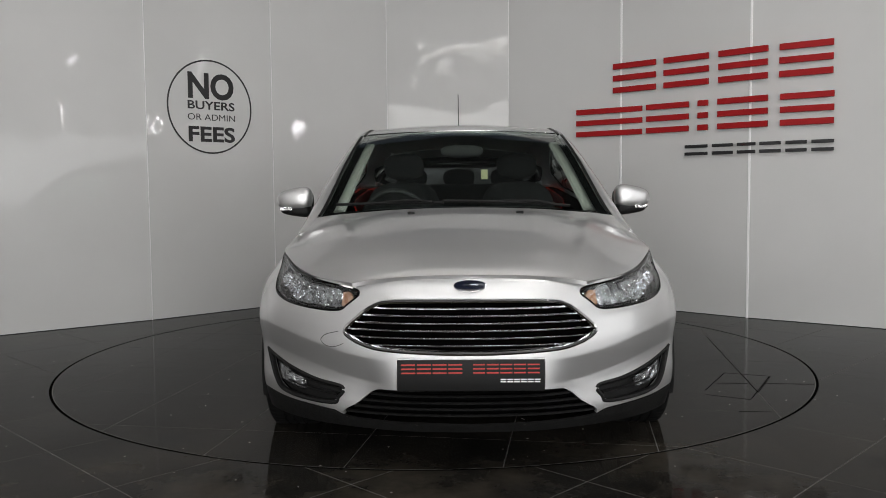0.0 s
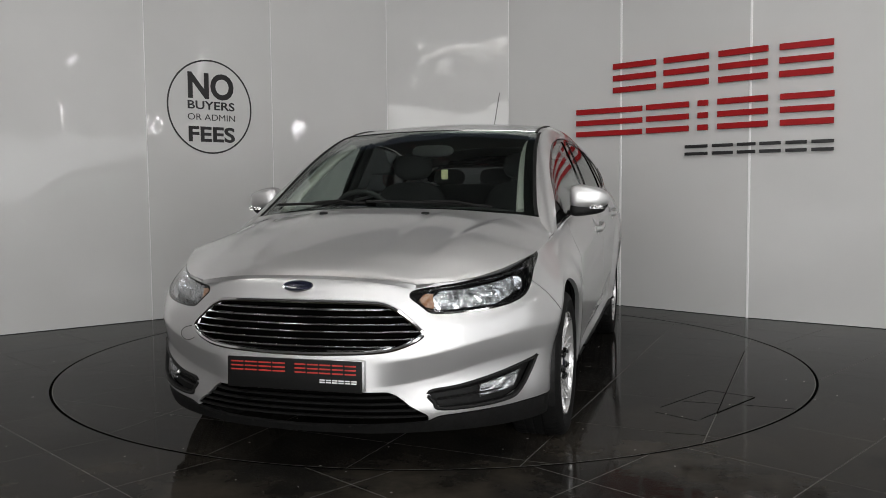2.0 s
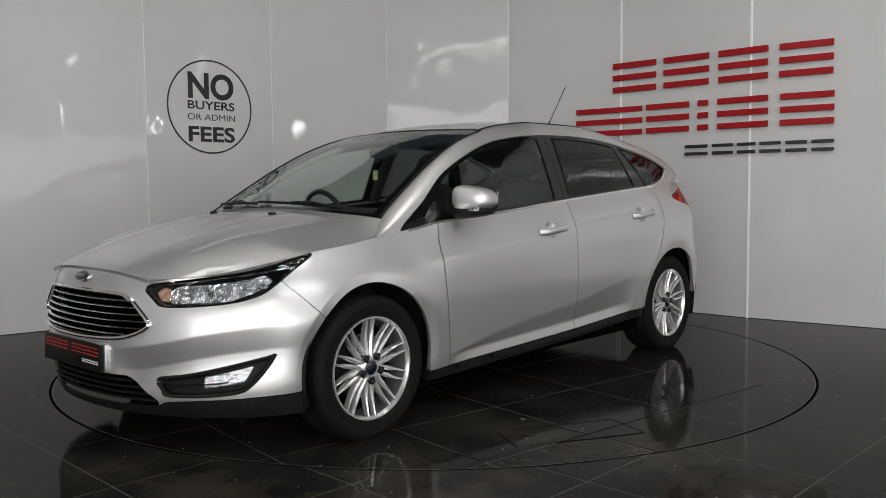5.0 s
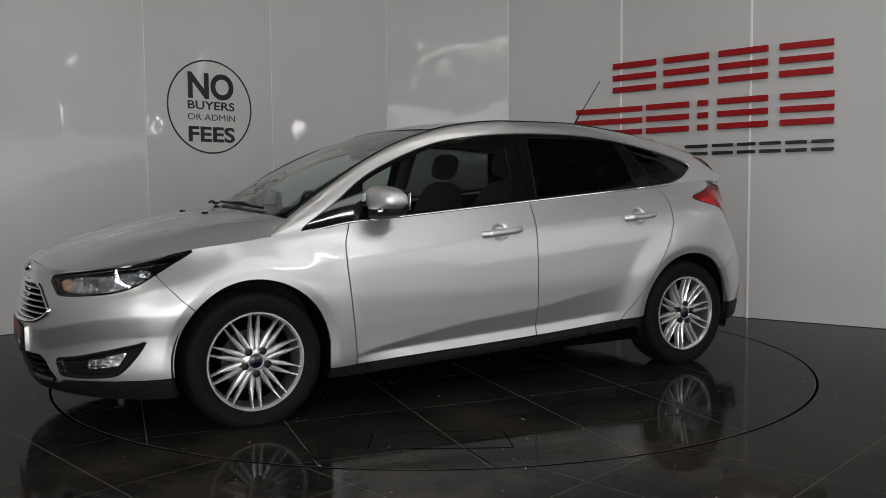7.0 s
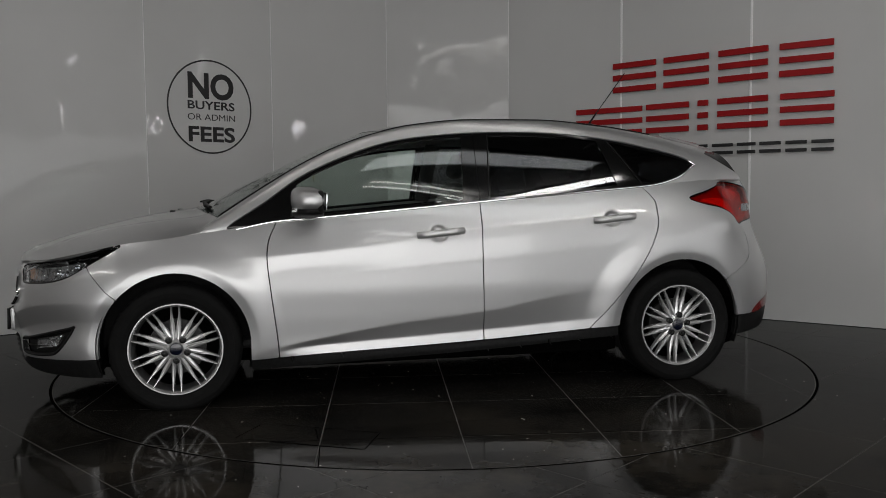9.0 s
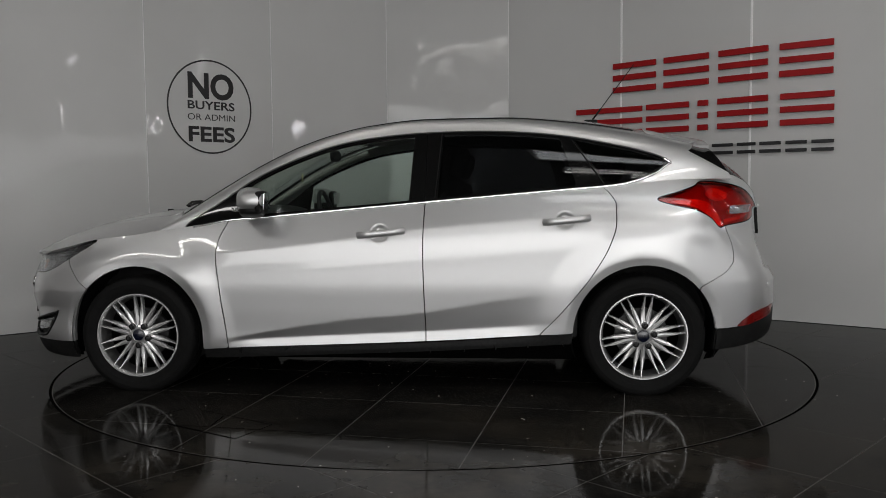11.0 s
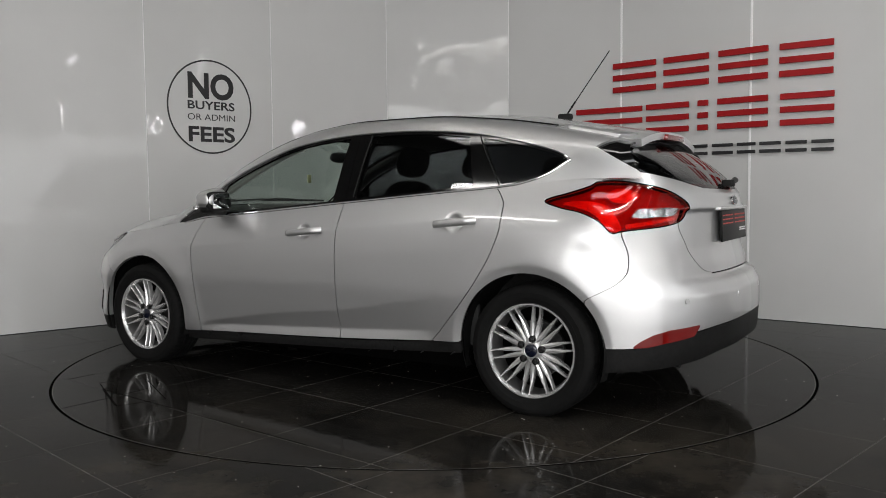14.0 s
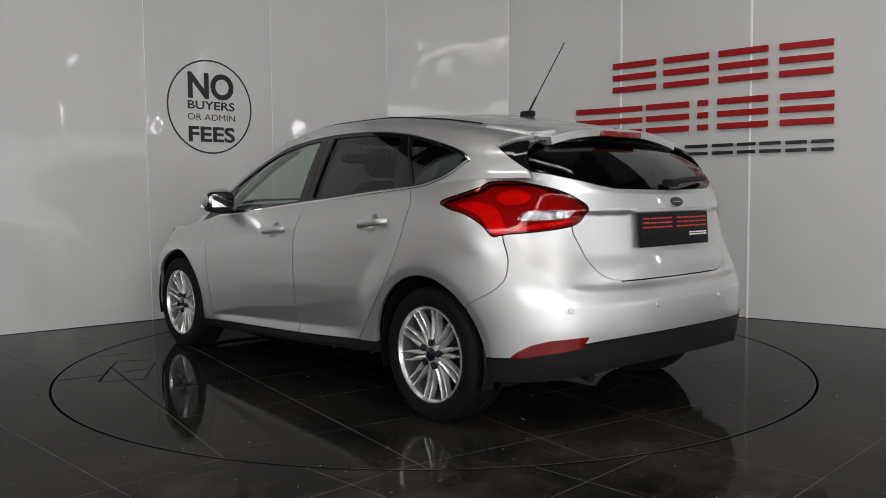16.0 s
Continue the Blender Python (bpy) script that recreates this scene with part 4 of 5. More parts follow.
cpart("hanging_tag", box_bm(0.60, 0.604, 0.100, 0.136, 1.110, 1.162, 0.0018), M_TAG, "pale yellow tag behind the windscreen")

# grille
# near-black sheet paints the shade behind the slats
panel("grille_backing", SA, FA, f_grille + 0.006, M_GAPSHADE, 0.004, sides=1, lift=-0.045)
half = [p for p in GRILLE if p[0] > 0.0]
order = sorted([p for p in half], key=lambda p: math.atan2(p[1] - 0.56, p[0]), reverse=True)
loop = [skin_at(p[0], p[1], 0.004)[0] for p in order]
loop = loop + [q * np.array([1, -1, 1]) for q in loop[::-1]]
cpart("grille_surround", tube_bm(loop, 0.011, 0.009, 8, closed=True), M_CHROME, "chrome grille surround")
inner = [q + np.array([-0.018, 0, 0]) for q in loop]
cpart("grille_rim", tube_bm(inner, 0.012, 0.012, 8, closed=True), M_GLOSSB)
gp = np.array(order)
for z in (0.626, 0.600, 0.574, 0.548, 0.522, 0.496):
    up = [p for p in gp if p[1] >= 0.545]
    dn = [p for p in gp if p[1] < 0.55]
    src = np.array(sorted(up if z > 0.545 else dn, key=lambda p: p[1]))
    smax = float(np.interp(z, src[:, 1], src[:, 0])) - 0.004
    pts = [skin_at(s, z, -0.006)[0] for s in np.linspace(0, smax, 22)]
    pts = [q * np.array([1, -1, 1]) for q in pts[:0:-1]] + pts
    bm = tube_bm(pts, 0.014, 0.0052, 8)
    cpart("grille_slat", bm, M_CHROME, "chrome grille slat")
# the lower opening's depth is likewise a sheet in shade colour
panel("lower_grille_backing", SA, FA, f_low + 0.006, M_GAPSHADE, 0.004, sides=1, lift=-0.05)
half = sorted([p for p in LOWGRILLE if p[0] > 0], key=lambda p: math.atan2(p[1] - 0.262, p[0]), reverse=True)
lg = np.array(half)
for z in (0.308, 0.283, 0.258, 0.233):
    smax = float(np.interp(z, sorted(lg[lg[:, 0] > 0.36][:, 1]), lg[lg[:, 0] > 0.36][np.argsort(lg[lg[:, 0] > 0.36][:, 1])][:, 0])) - 0.004
    pts = [skin_at(s, z, -0.016)[0] for s in np.linspace(0, smax, 18)]
    pts = [q * np.array([1, -1, 1]) for q in pts[:0:-1]] + pts
    cpart("lower_grille_slat", tube_bm(pts, 0.014, 0.005, 8), M_BLACK)

line = [skin_at(float(at_y(y)), z, 0.0003)[0] * np.array([1, -1, 1]) for y, z in catmull([(0.485, 0.535), (0.535, 0.520), (0.555, 0.498), (0.535, 0.480), (0.50, 0.478), (0.465, 0.492)], 6)]
cpart("towing_eye_cover", tube_bm(line, 0.0013, n=6), M_DARKMETAL, "round cover seam on the bumper")

# fog lamps
fog_bezel = panel("fog_lamp_bezel", SA, FA, f_fog + 0.004, M_BLACK, 0.004, lift=-0.028)
rim = [skin_at(p[0], p[1], -0.006)[0] for p in catmull(FOG, 5, True)]
pair("fog_lamp_frame", tube_bm(rim, 0.012, 0.009, 8, closed=True), M_BLACK)
for z0, z1, sa, sb in ((0.322, 0.352, at_y(0.50), at_x(1.94)), (0.295, 0.318, at_y(0.51), at_x(1.94))):
    pts = [skin_at(sa + (sb - sa) * k, z0 + (z1 - z0) * k, -0.015)[0] for k in np.linspace(0, 1, 10)]
    pair("fog_lamp_rib", tube_bm(pts, 0.010, 0.004, 8), M_BLACK)
FOG_IN = at_x(1.965) - 0.5 * (at_x(1.868) - at_x(1.965))
FOGLENS = np.array([(FOG_IN, 0.296), (at_x(1.895), 0.316), (at_x(1.868), 0.374), (FOG_IN + 0.004, 0.338)])
f_fl = inside(FOGLENS)(s_, z_)
M_REFLECT = noisy(mat("reflector", (0.6, 0.6, 0.6), 0.10, 0.9), 26, (0.28, 0.28, 0.28), (0.90, 0.90, 0.90), bump=0.02, bump_scale=40)
panel("fog_lamp", SA, FA, f_fl, M_REFLECT, 0.012, lift=-0.010, label="clear round-edged fog lamp")
panel("fog_lamp_lens", SA, FA, f_fl + 0.002, M_LENS, 0.003, lift=-0.004)

# headlamps
panel("headlamp_housing", SA, FA, f_head + 0.004, M_GLOSSB, 0.004, lift=-0.050)
rim = [skin_at(p[0], p[1], -0.008)[0] for p in HEAD]
pair("headlamp_rim", tube_bm(rim, 0.010, 0.007, 8, closed=True), M_GLOSSB)
BOWL = np.array([(at_y(0.495), 0.655), (at_y(0.525), 0.626), (at_x(1.94), 0.642), (at_x(1.87), 0.668), (at_x(1.805), 0.696), (at_x(1.775), 0.722), (at_x(1.80), 0.736), (at_x(1.86), 0.725), (at_x(1.97), 0.703), (at_y(0.54), 0.688)])
f_bowl = inside(BOWL)(s_, z_)
panel("headlamp_reflector", SA, FA, f_bowl, M_REFLECT, 0.006, lift=-0.034, label="faceted chrome reflector")
AMB = np.array([(at_y(0.452), 0.664), (at_y(0.478), 0.636), (at_y(0.51), 0.630), (at_y(0.512), 0.678), (at_y(0.48), 0.680)])
panel("indicator_bulb", SA, FA, inside(AMB)(s_, z_), M_AMBER, 0.006, lift=-0.030, label="amber indicator")
for sx, z, r in ((1.915, 0.677, 0.030), (1.815, 0.708, 0.028)):
    c, nrm = skin_at(float(at_x(sx)), z, -0.030)
    bm = lathe_bm([(r * 1.05, 0.010), (r, 0.012), (r * 0.85, -0.004), (r * 0.5, -0.016), (0.002, -0.02)], 24)
    bmesh.ops.transform(bm, matrix=Matrix.Translation(c) @ Vector((0.9, 0.42, 0.1)).to_track_quat("Y", "Z").to_matrix().to_4x4(), verts=bm.verts)
    pair("headlamp_bowl", bm, M_CHROME)
    bm = bmesh.new()
    bmesh.ops.create_uvsphere(bm, u_segments=14, v_segments=8, radius=r * 0.36, matrix=Matrix.Translation(Vector(c) + Vector((0.006, 0.004, 0))))
    pair("headlamp_bulb", bm, M_LENS)
pts = [skin_at(np.interp(k, [0, 1], [at_y(0.50), at_x(1.72)]), 0.692 + 0.062 * k ** 1.0, -0.022)[0] for k in np.linspace(0, 1, 20)]
pair("headlamp_strip", tube_bm(pts, 0.006, 0.0035, 8), M_CHROME)
panel("headlamp_lens", SA, FA, f_head - 0.001, M_LENS, 0.004, lift=-0.001)

# tail lamps
M_TAILPANE = pane_mat("tail_pane", (0.93, 0.20, 0.15))
M_TAILIN = noisy(mat("tail_inner", (0.9, 0.45, 0.3), 0.25, 0.2), 22, (0.7, 0.22, 0.16), (0.98, 0.72, 0.5), bump=0.004, bump_scale=60)
M_TAILDARK = mat("tail_dark", (0.30, 0.06, 0.055), 0.35)
panel("tail_lamp_housing", SA, FA, f_lamp + 0.004, M_TAILDARK, 0.004, lift=-0.040, label="dark red lamp inside")
BAND = catmull([(at_x(-1.46), 0.998), (at_x(-1.56), 0.975), (at_x(-1.66), 0.940), (at_x(-1.74), 0.870), (at_x(-1.80), 0.875), (at_x(-1.76), 0.945), (at_x(-1.70), 0.990), (at_x(-1.58), 1.01)], 5, True)
BLOB = catmull([(at_x(-1.70), 1.03), (at_x(-1.76), 0.998), (at_x(-1.84), 1.0), (at_x(-1.88), 1.03), (at_x(-1.82), 1.06), (at_x(-1.74), 1.062)], 5, True)
BASE = np.array([(at_x(-1.82), 0.878), (at_y(0.61, True), 0.912), (at_y(0.612, True), 0.922), (at_x(-1.82), 0.898)])
for P in (BAND, BLOB, BASE):
    panel("tail_lamp_reflector", SA, FA, inside(P)(s_, z_), M_TAILIN, 0.006, lift=-0.024, label="bright red reflector")
WHITE = catmull([(at_x(-1.85), 0.920), (at_y(0.665, True), 0.926), (at_y(0.625, True), 0.938), (at_y(0.615, True), 0.955), (at_y(0.64, True), 0.964), (at_x(-1.87), 0.962), (at_x(-1.855), 0.952)], 5, True)
f_wh = inside(WHITE)(s_, z_)
panel("reversing_lamp", SA, FA, f_wh, M_REFLECT, 0.006, lift=-0.012, label="clear reversing lamp")
panel("tail_lamp_lens", SA, FA, np.minimum(f_lamp - 0.001, -f_wh), M_TAILPANE, 0.004, label="glossy red tail lamp lens")
panel("reversing_lens", SA, FA, f_wh, M_LENS, 0.004)
rim = [skin_at(p[0], p[1], -0.003)[0] for p in LAMP]
pair("tail_lamp_rim", tube_bm(rim, 0.004, 0.004, 6, closed=True), M_GLOSSB)
RFOG = np.array([(at_x(-1.795), 0.347), (at_x(-1.83), 0.378), (at_x(-1.88), 0.408), (at_x(-1.94), 0.428), (at_y(0.615, True), 0.440), (at_y(0.60, True), 0.440), (at_y(0.63, True), 0.392), (at_x(-1.92), 0.368), (at_x(-1.86), 0.352)])
f_rf = inside(RFOG)(s_, z_)
panel("rear_reflector", SA, FA, f_rf, M_REDLENS, 0.01, lift=0.003, label="dark red rear reflector")
for y in (0.669, 0.245, -0.245, -0.669):
    c, nrm = skin_at(float(at_y(abs(y), True)), 0.551, 0.0)
    nrm = Vector((nrm[0], math.copysign(nrm[1], y), nrm[2]))
    bm = lathe_bm([(0.001, 0.003), (0.009, 0.003), (0.0105, 0.0005), (0.0115, 0.0025), (0.013, 0.0)], 18)
    cpart("parking_sensor", bm, M_PAINT, m=Matrix.Translation((c[0], y, c[2])) @ nrm.to_track_quat("Y", "Z").to_matrix().to_4x4())

# tailgate glass, brake lamp, rear wiper, aerial
RGLASS = np.array([(-0.3, 1.046), (0, 1.044), (0.36, 1.052), (0.44, 1.068), (0.56, 1.10), (0.72, 1.142), (0.9, 1.175), (0.9, 1.5), (-0.3, 1.5)])
f_rg = inside(RGLASS)(SH[:, 3], SH[:, 4])
panel("tailgate_frame", SH, FH, -f_rg - 0.002, M_PAINT, 0.02, sides=1)
panel("rear_window", SH, FH, f_rg - 0.001, M_PRIV, 0.005, sides=1, label="dark tinted rear window")
f_rb = np.minimum.reduce([f_rg - 0.001, 0.06 - inside(np.array([(-0.3, 1.046), (0, 1.044), (0.36, 1.052), (0.44, 1.07), (0.62, 1.155), (0.56, 1.255), (-0.3, 1.255)]))(SH[:, 3], SH[:, 4]) - 0.055])
panel("rear_window_border", SH, FH, f_rb, M_GLOSSB, 0.004, sides=1, lift=-0.008, label="black printed glass border")
cpart("brake_lamp", box_bm(-1.756, -1.71, -0.15, 0.15, 1.296, 1.324, 0.006), M_REDLENS, "red high-level brake lamp")
# the spoiler's ends come down to a point over the shoulders
bm = bmesh.new()
for co in ((-1.36, 0.535, 1.366), (-1.44, 0.572, 1.292), (-1.555, 0.592, 1.243), (-1.640, 0.505, 1.308), (-1.690, 0.40, 1.322), (-1.40, 0.44, 1.372), (-1.60, 0.44, 1.268), (-1.67, 0.38, 1.300)):
    bm.verts.new(co)
bmesh.ops.convex_hull(bm, input=bm.verts[:])
bmesh.ops.bevel(bm, geom=bm.edges[:], offset=0.008, segments=2, affect="EDGES", profile=0.6)
pair("spoiler_end", bm, M_PAINT)
cpart("spoiler_underside", box_bm(-1.70, -1.56, -0.46, 0.46, 1.255, 1.290, 0.012), M_GLOSSB)
bm = box_bm(-0.03, 0.03, -0.025, 0.025, -0.018, 0.018, 0.01, m=Matrix.Translation((-2.022, 0.0, 1.075)))
pts = [(-2.040, 0.0, 1.082), (-2.032, -0.12, 1.090), (-2.005, -0.25, 1.095), (-1.975, -0.36, 1.098)]
tube_bm(catmull(pts, 5), 0.012, 0.013, 8, bm=bm)
cpart("rear_wiper", bm, M_BLACK)
bm = box_bm(-0.045, 0.035, -0.022, 0.022, -0.012, 0.022, 0.012, m=Matrix.Translation((-1.135, 0, 1.448)))
tube_bm([(-1.145, 0, 1.46), (-1.20, 0, 1.535)], 0.0055, n=8, bm=bm)
tube_bm([(-1.20, 0, 1.535), (-1.393, 0, 1.793)], 0.0028, n=6, bm=bm)
cpart("aerial", bm, M_BLACK)

# badges and plates
for name, x, z, tilt, w, h in (("front_badge", 2.168, 0.706, -38, 0.055, 0.022), ("rear_badge", -2.052, 0.990, 12, 0.050, 0.020)):
    side = 1 if x > 0 else -1
    m = Matrix.Translation((x, 0, z)) @ Matrix.Rotation(radians(tilt * side if side > 0 else tilt), 4, "Y") @ Matrix.Rotation(radians(-90 * side), 4, "Z")
    def oval(rw, rh, d):
        b = lathe_bm([(0.001, d), (0.8, d), (1.0, d - 0.002), (1.0, -0.006)], 40)
        bmesh.ops.scale(b, vec=(rw, 1, rh), verts=b.verts)
        return b
    base = cpart(name, oval(w + 0.004, h + 0.004, 0.004), M_CHROME, "oval blue badge with chrome rim", m=m)
    cpart("badge_field", oval(w, h, 0.0065), M_BLUE, parent=base)
    cpart("badge_mark", box_bm(-w * 0.5, w * 0.5, 0.0055, 0.0070, -0.0018, 0.0018, 0.0005), M_CHROME, parent=base)


def plate(name, x, z, tilt, w, h, side):
    """A show plate: black, with two bars of red lettering and a small white one."""
    m = Matrix.Translation((x, 0, z)) @ Matrix.Rotation(radians(tilt), 4, "Y") @ Matrix.Rotation(radians(-90 * side), 4, "Z")
    base = cpart(name, box_bm(-w / 2, w / 2, -0.006, 0.006, -h / 2, h / 2, 0.003), M_PLATE, "black show plate with red and white bars", m=m)
    a, top_z, hh = w * 0.47, 0.010 if h < 0.12 else 0.012, h * 0.26
    # each letter's place is a stack of thin bars
    cells = [(-a + k * w * 0.106, w * 0.094) for k in range(4)] + [(0.015 * w + k * w * 0.092, w * 0.080) for k in range(5)]
    for x0, cw in cells:
        for k in range(3):
            zz = top_z + hh * (k / 2) - hh * 0.1
            cpart("red_bar", box_bm(-x0 - cw, -x0, 0.0062, 0.0070, zz, zz + hh * 0.17), M_REDPRINT, parent=base)
    for k in range(6):
        x0 = w * 0.20 + k * w * 0.046
        for j in range(2):
            zz = -h * 0.22 + j * h * 0.07
            cpart("white_bar", box_bm(-x0 - w * 0.038, -x0, 0.0062, 0.0070, zz, zz + h * 0.04), M_WHITEPRINT, parent=base)


plate("front_plate", 2.222, 0.393, -2, 0.525, 0.112, 1)
plate("rear_plate", -2.048, 0.868, 3.5, 0.535, 0.150, -1)
cpart("plate_mount", box_bm(2.17, 2.212, -0.268, 0.268, 0.335, 0.452, 0.012), M_PAINT)
cpart("tailgate_handle", box_bm(-2.053, -2.0, -0.30, 0.30, 0.946, 0.962, 0.006), M_PAINT)

# door mirrors
def superbox(cx_, cy_, cz_, a, b, c, e=0.55, n=28, m_=18):
    bm = bmesh.new()
    def sp(v, p):
        return math.copysign(abs(v) ** p, v)
    rows = []
    for j in range(m_ + 1):
        th = -math.pi / 2 + math.pi * j / m_
        rows.append([bm.verts.new((cx_ + a * sp(math.cos(th), e) * sp(math.cos(f), e), cy_ + b * sp(math.cos(th), e) * sp(math.sin(f), e), cz_ + c * sp(math.sin(th), e))) for f in np.linspace(0, 2 * math.pi, n, endpoint=False)])
    for r0, r1 in zip(rows, rows[1:]):
        for i in range(n):
            bm.faces.new((r0[i], r0[(i + 1) % n], r1[(i + 1) % n], r1[i]))
    bmesh.ops.remove_doubles(bm, verts=bm.verts, dist=1e-5)
    bmesh.ops.recalc_face_normals(bm, faces=bm.faces[:])
    return bm


def taper(bm, f):
    for v in bm.verts:
        v.co = Vector(f(*v.co))
    return bm


def mirror_shape(x, y, z):
    # leans back at its outer end and narrows towards it
    k = (y - 0.895) / 0.09
    return x - 0.02 * k, y, z + (z - 0.965) * (-0.20 * k) + 0.004 * k


bm = taper(superbox(0.685, 0.897, 1.010, 0.074, 0.096, 0.060, 0.66), mirror_shape)
mir = pair("door_mirror", bm, M_PAINT, "silver mirror cap")
bm = taper(superbox(0.68, 0.888, 0.954, 0.066, 0.086, 0.033, 0.6), mirror_shape)
tube_bm([(0.70, 0.79, 0.935), (0.70, 0.84, 0.937), (0.69, 0.89, 0.948)], 0.035, 0.014, 10, bm=bm)
pair("mirror_base", bm, M_BLACK, parents=mir)
bm = box_bm(-0.012, 0.012, -0.045, 0.045, -0.010, 0.010, 0.004, m=Matrix.Translation((0.738, 0.925, 0.962)) @ Matrix.Rotation(-0.35, 4, "Z"))
pair("mirror_indicator", bm, M_REFLECT, "clear side indicator", parents=mir)
pair("mirror_rim", taper(superbox(0.628, 0.895, 1.000, 0.020, 0.090, 0.056, 0.5), lambda x, y, z: (x, y, z)), M_BLACK, parents=mir)
bm = box_bm(-0.003, 0.003, -0.072, 0.072, -0.042, 0.042, 0.002, m=Matrix.Translation((0.602, 0.895, 1.002)) @ Matrix.Rotation(radians(4), 4, "Z") @ Matrix.Rotation(radians(-3), 4, "Y"))
pair("mirror_glass", bm, M_CHROME, parents=mir)
# door handles
for x0, x1, z0, z1, doors in ((0.134, -0.107, 0.824, 0.846, front_door), (-0.819, -1.051, 0.885, 0.907, rear_door)):
    pts = []
    for k in np.linspace(0, 1, 14):
        x, z = x0 + (x1 - x0) * k, z0 + (z1 - z0) * k
        p, n = skin_at(float(at_x(x)), z, 0.0)
        p = p + np.array([0, 0.004 + 0.030 * min(1, math.sin(math.pi * k) * 2.2) + 0.023 * float(smooth(1.0, 0.45, abs(x - (x0 + (x1 - x0) * 0.47)) / 0.052)), 0])
        pts.append(p)
    bm = tube_bm(pts, 0.010, 0.0180, 12)
    pair("door_handle", bm, M_PAINT, "silver pull handle", parents=doors, sharp=60)
# ---- the cabin ----
cpart("cabin_floor", box_bm(-1.0, 1.05, -0.70, 0.70, 0.255, 0.30, 0.02), M_DASH)
bm = taper(superbox(0.98, 0, 0.80, 0.27, 0.66, 0.17, 0.5), lambda x, y, z: (x - 0.22 * y * y, y, z))
box_bm(0.55, 0.98, -0.16, 0.16, 0.30, 0.86, 0.05, bm=bm)
cpart("dashboard", bm, M_DASH)
ring = [(0.55 + 0.11 * math.sin(a) * 0.42, -0.37 + 0.185 * math.cos(a), 0.865 + 0.185 * math.sin(a)) for a in np.linspace(0, 2 * math.pi, 40, endpoint=False)]
bm = tube_bm(ring, 0.015, n=10, closed=True, up=(1, 0, 0))
merge(bm, superbox(0.56, -0.37, 0.86, 0.04, 0.07, 0.06))
tube_bm([(0.545, -0.53, 0.865), (0.56, -0.37, 0.86), (0.545, -0.21, 0.865)], 0.012, 0.02, 8, bm=bm)
tube_bm([(0.57, -0.37, 0.86), (0.80, -0.37, 0.78)], 0.035, n=10, bm=bm)
cpart("steering_wheel", bm, M_DASH)


def seat(y, x=0.0, wide=0.26):
    bm = taper(superbox(x + 0.10, y, 0.48, 0.27, wide, 0.10, 0.55), lambda a, b, c: (a, b, c + 0.06 * (a - x)))
    base = cpart("seat", bm, M_CLOTH)
    bm = superbox(0, 0, 0.30, 0.075, wide * 0.95, 0.32, 0.6)
    cpart("seat_back", bm, M_CLOTH, parent=base, m=Matrix.Translation((x - 0.16, y, 0.52)) @ Matrix.Rotation(radians(-20), 4, "Y"))
    bm = superbox(0, 0, 0.72, 0.05, 0.13, 0.085, 0.7)
    cpart("headrest", bm, M_CLOTH, parent=base, m=Matrix.Translation((x - 0.16, y, 0.52)) @ Matrix.Rotation(radians(-17), 4, "Y"))
    for dy in (-0.05, 0.05):
        cpart("headrest_post", tube_bm([(0, dy, 0.58), (0, dy, 0.68)], 0.006, n=8), M_CHROME, parent=base, m=Matrix.Translation((x - 0.16, y, 0.52)) @ Matrix.Rotation(radians(-18), 4, "Y"))


seat(0.37)
seat(-0.37)
bm = superbox(-0.80, 0, 0.50, 0.26, 0.62, 0.11, 0.4)
bench = cpart("rear_bench", bm, M_CLOTH)
cpart("bench_back", superbox(0, 0, 0.28, 0.08, 0.62, 0.30, 0.4), M_CLOTH, parent=bench, m=Matrix.Translation((-1.02, 0, 0.55)) @ Matrix.Rotation(radians(-22), 4, "Y"))
for y in (-0.36, 0.36, 0.0):
    cpart("headrest", superbox(0, 0, 0.64, 0.045, 0.12, 0.065, 0.7), M_CLOTH, parent=bench, m=Matrix.Translation((-1.02, y, 0.55)) @ Matrix.Rotation(radians(-20), 4, "Y"))
cpart("parcel_shelf", box_bm(-1.85, -1.18, -0.56, 0.56, 0.985, 1.005, 0.005), M_CLOTH)
cpart("interior_mirror", superbox(0.42, 0, 1.27, 0.02, 0.12, 0.035, 0.7), M_DASH)
pair("door_card", box_bm(-1.0, 0.95, 0.735, 0.765, 0.28, 0.90, 0.01), M_DASH)
for xa, za, xb, zb_ in ((-0.21, 0.98, -0.26, 1.36),):
    pts = [cabin_at(xa + (xb - xa) * k, za + (zb_ - za) * k, -0.035) for k in np.linspace(0, 1, 8)]
    pair("pillar_lining", tube_bm(pts, 0.05, 0.02, 8, up=(0, 1, 0)), M_DASH)

# ---- wheels ----


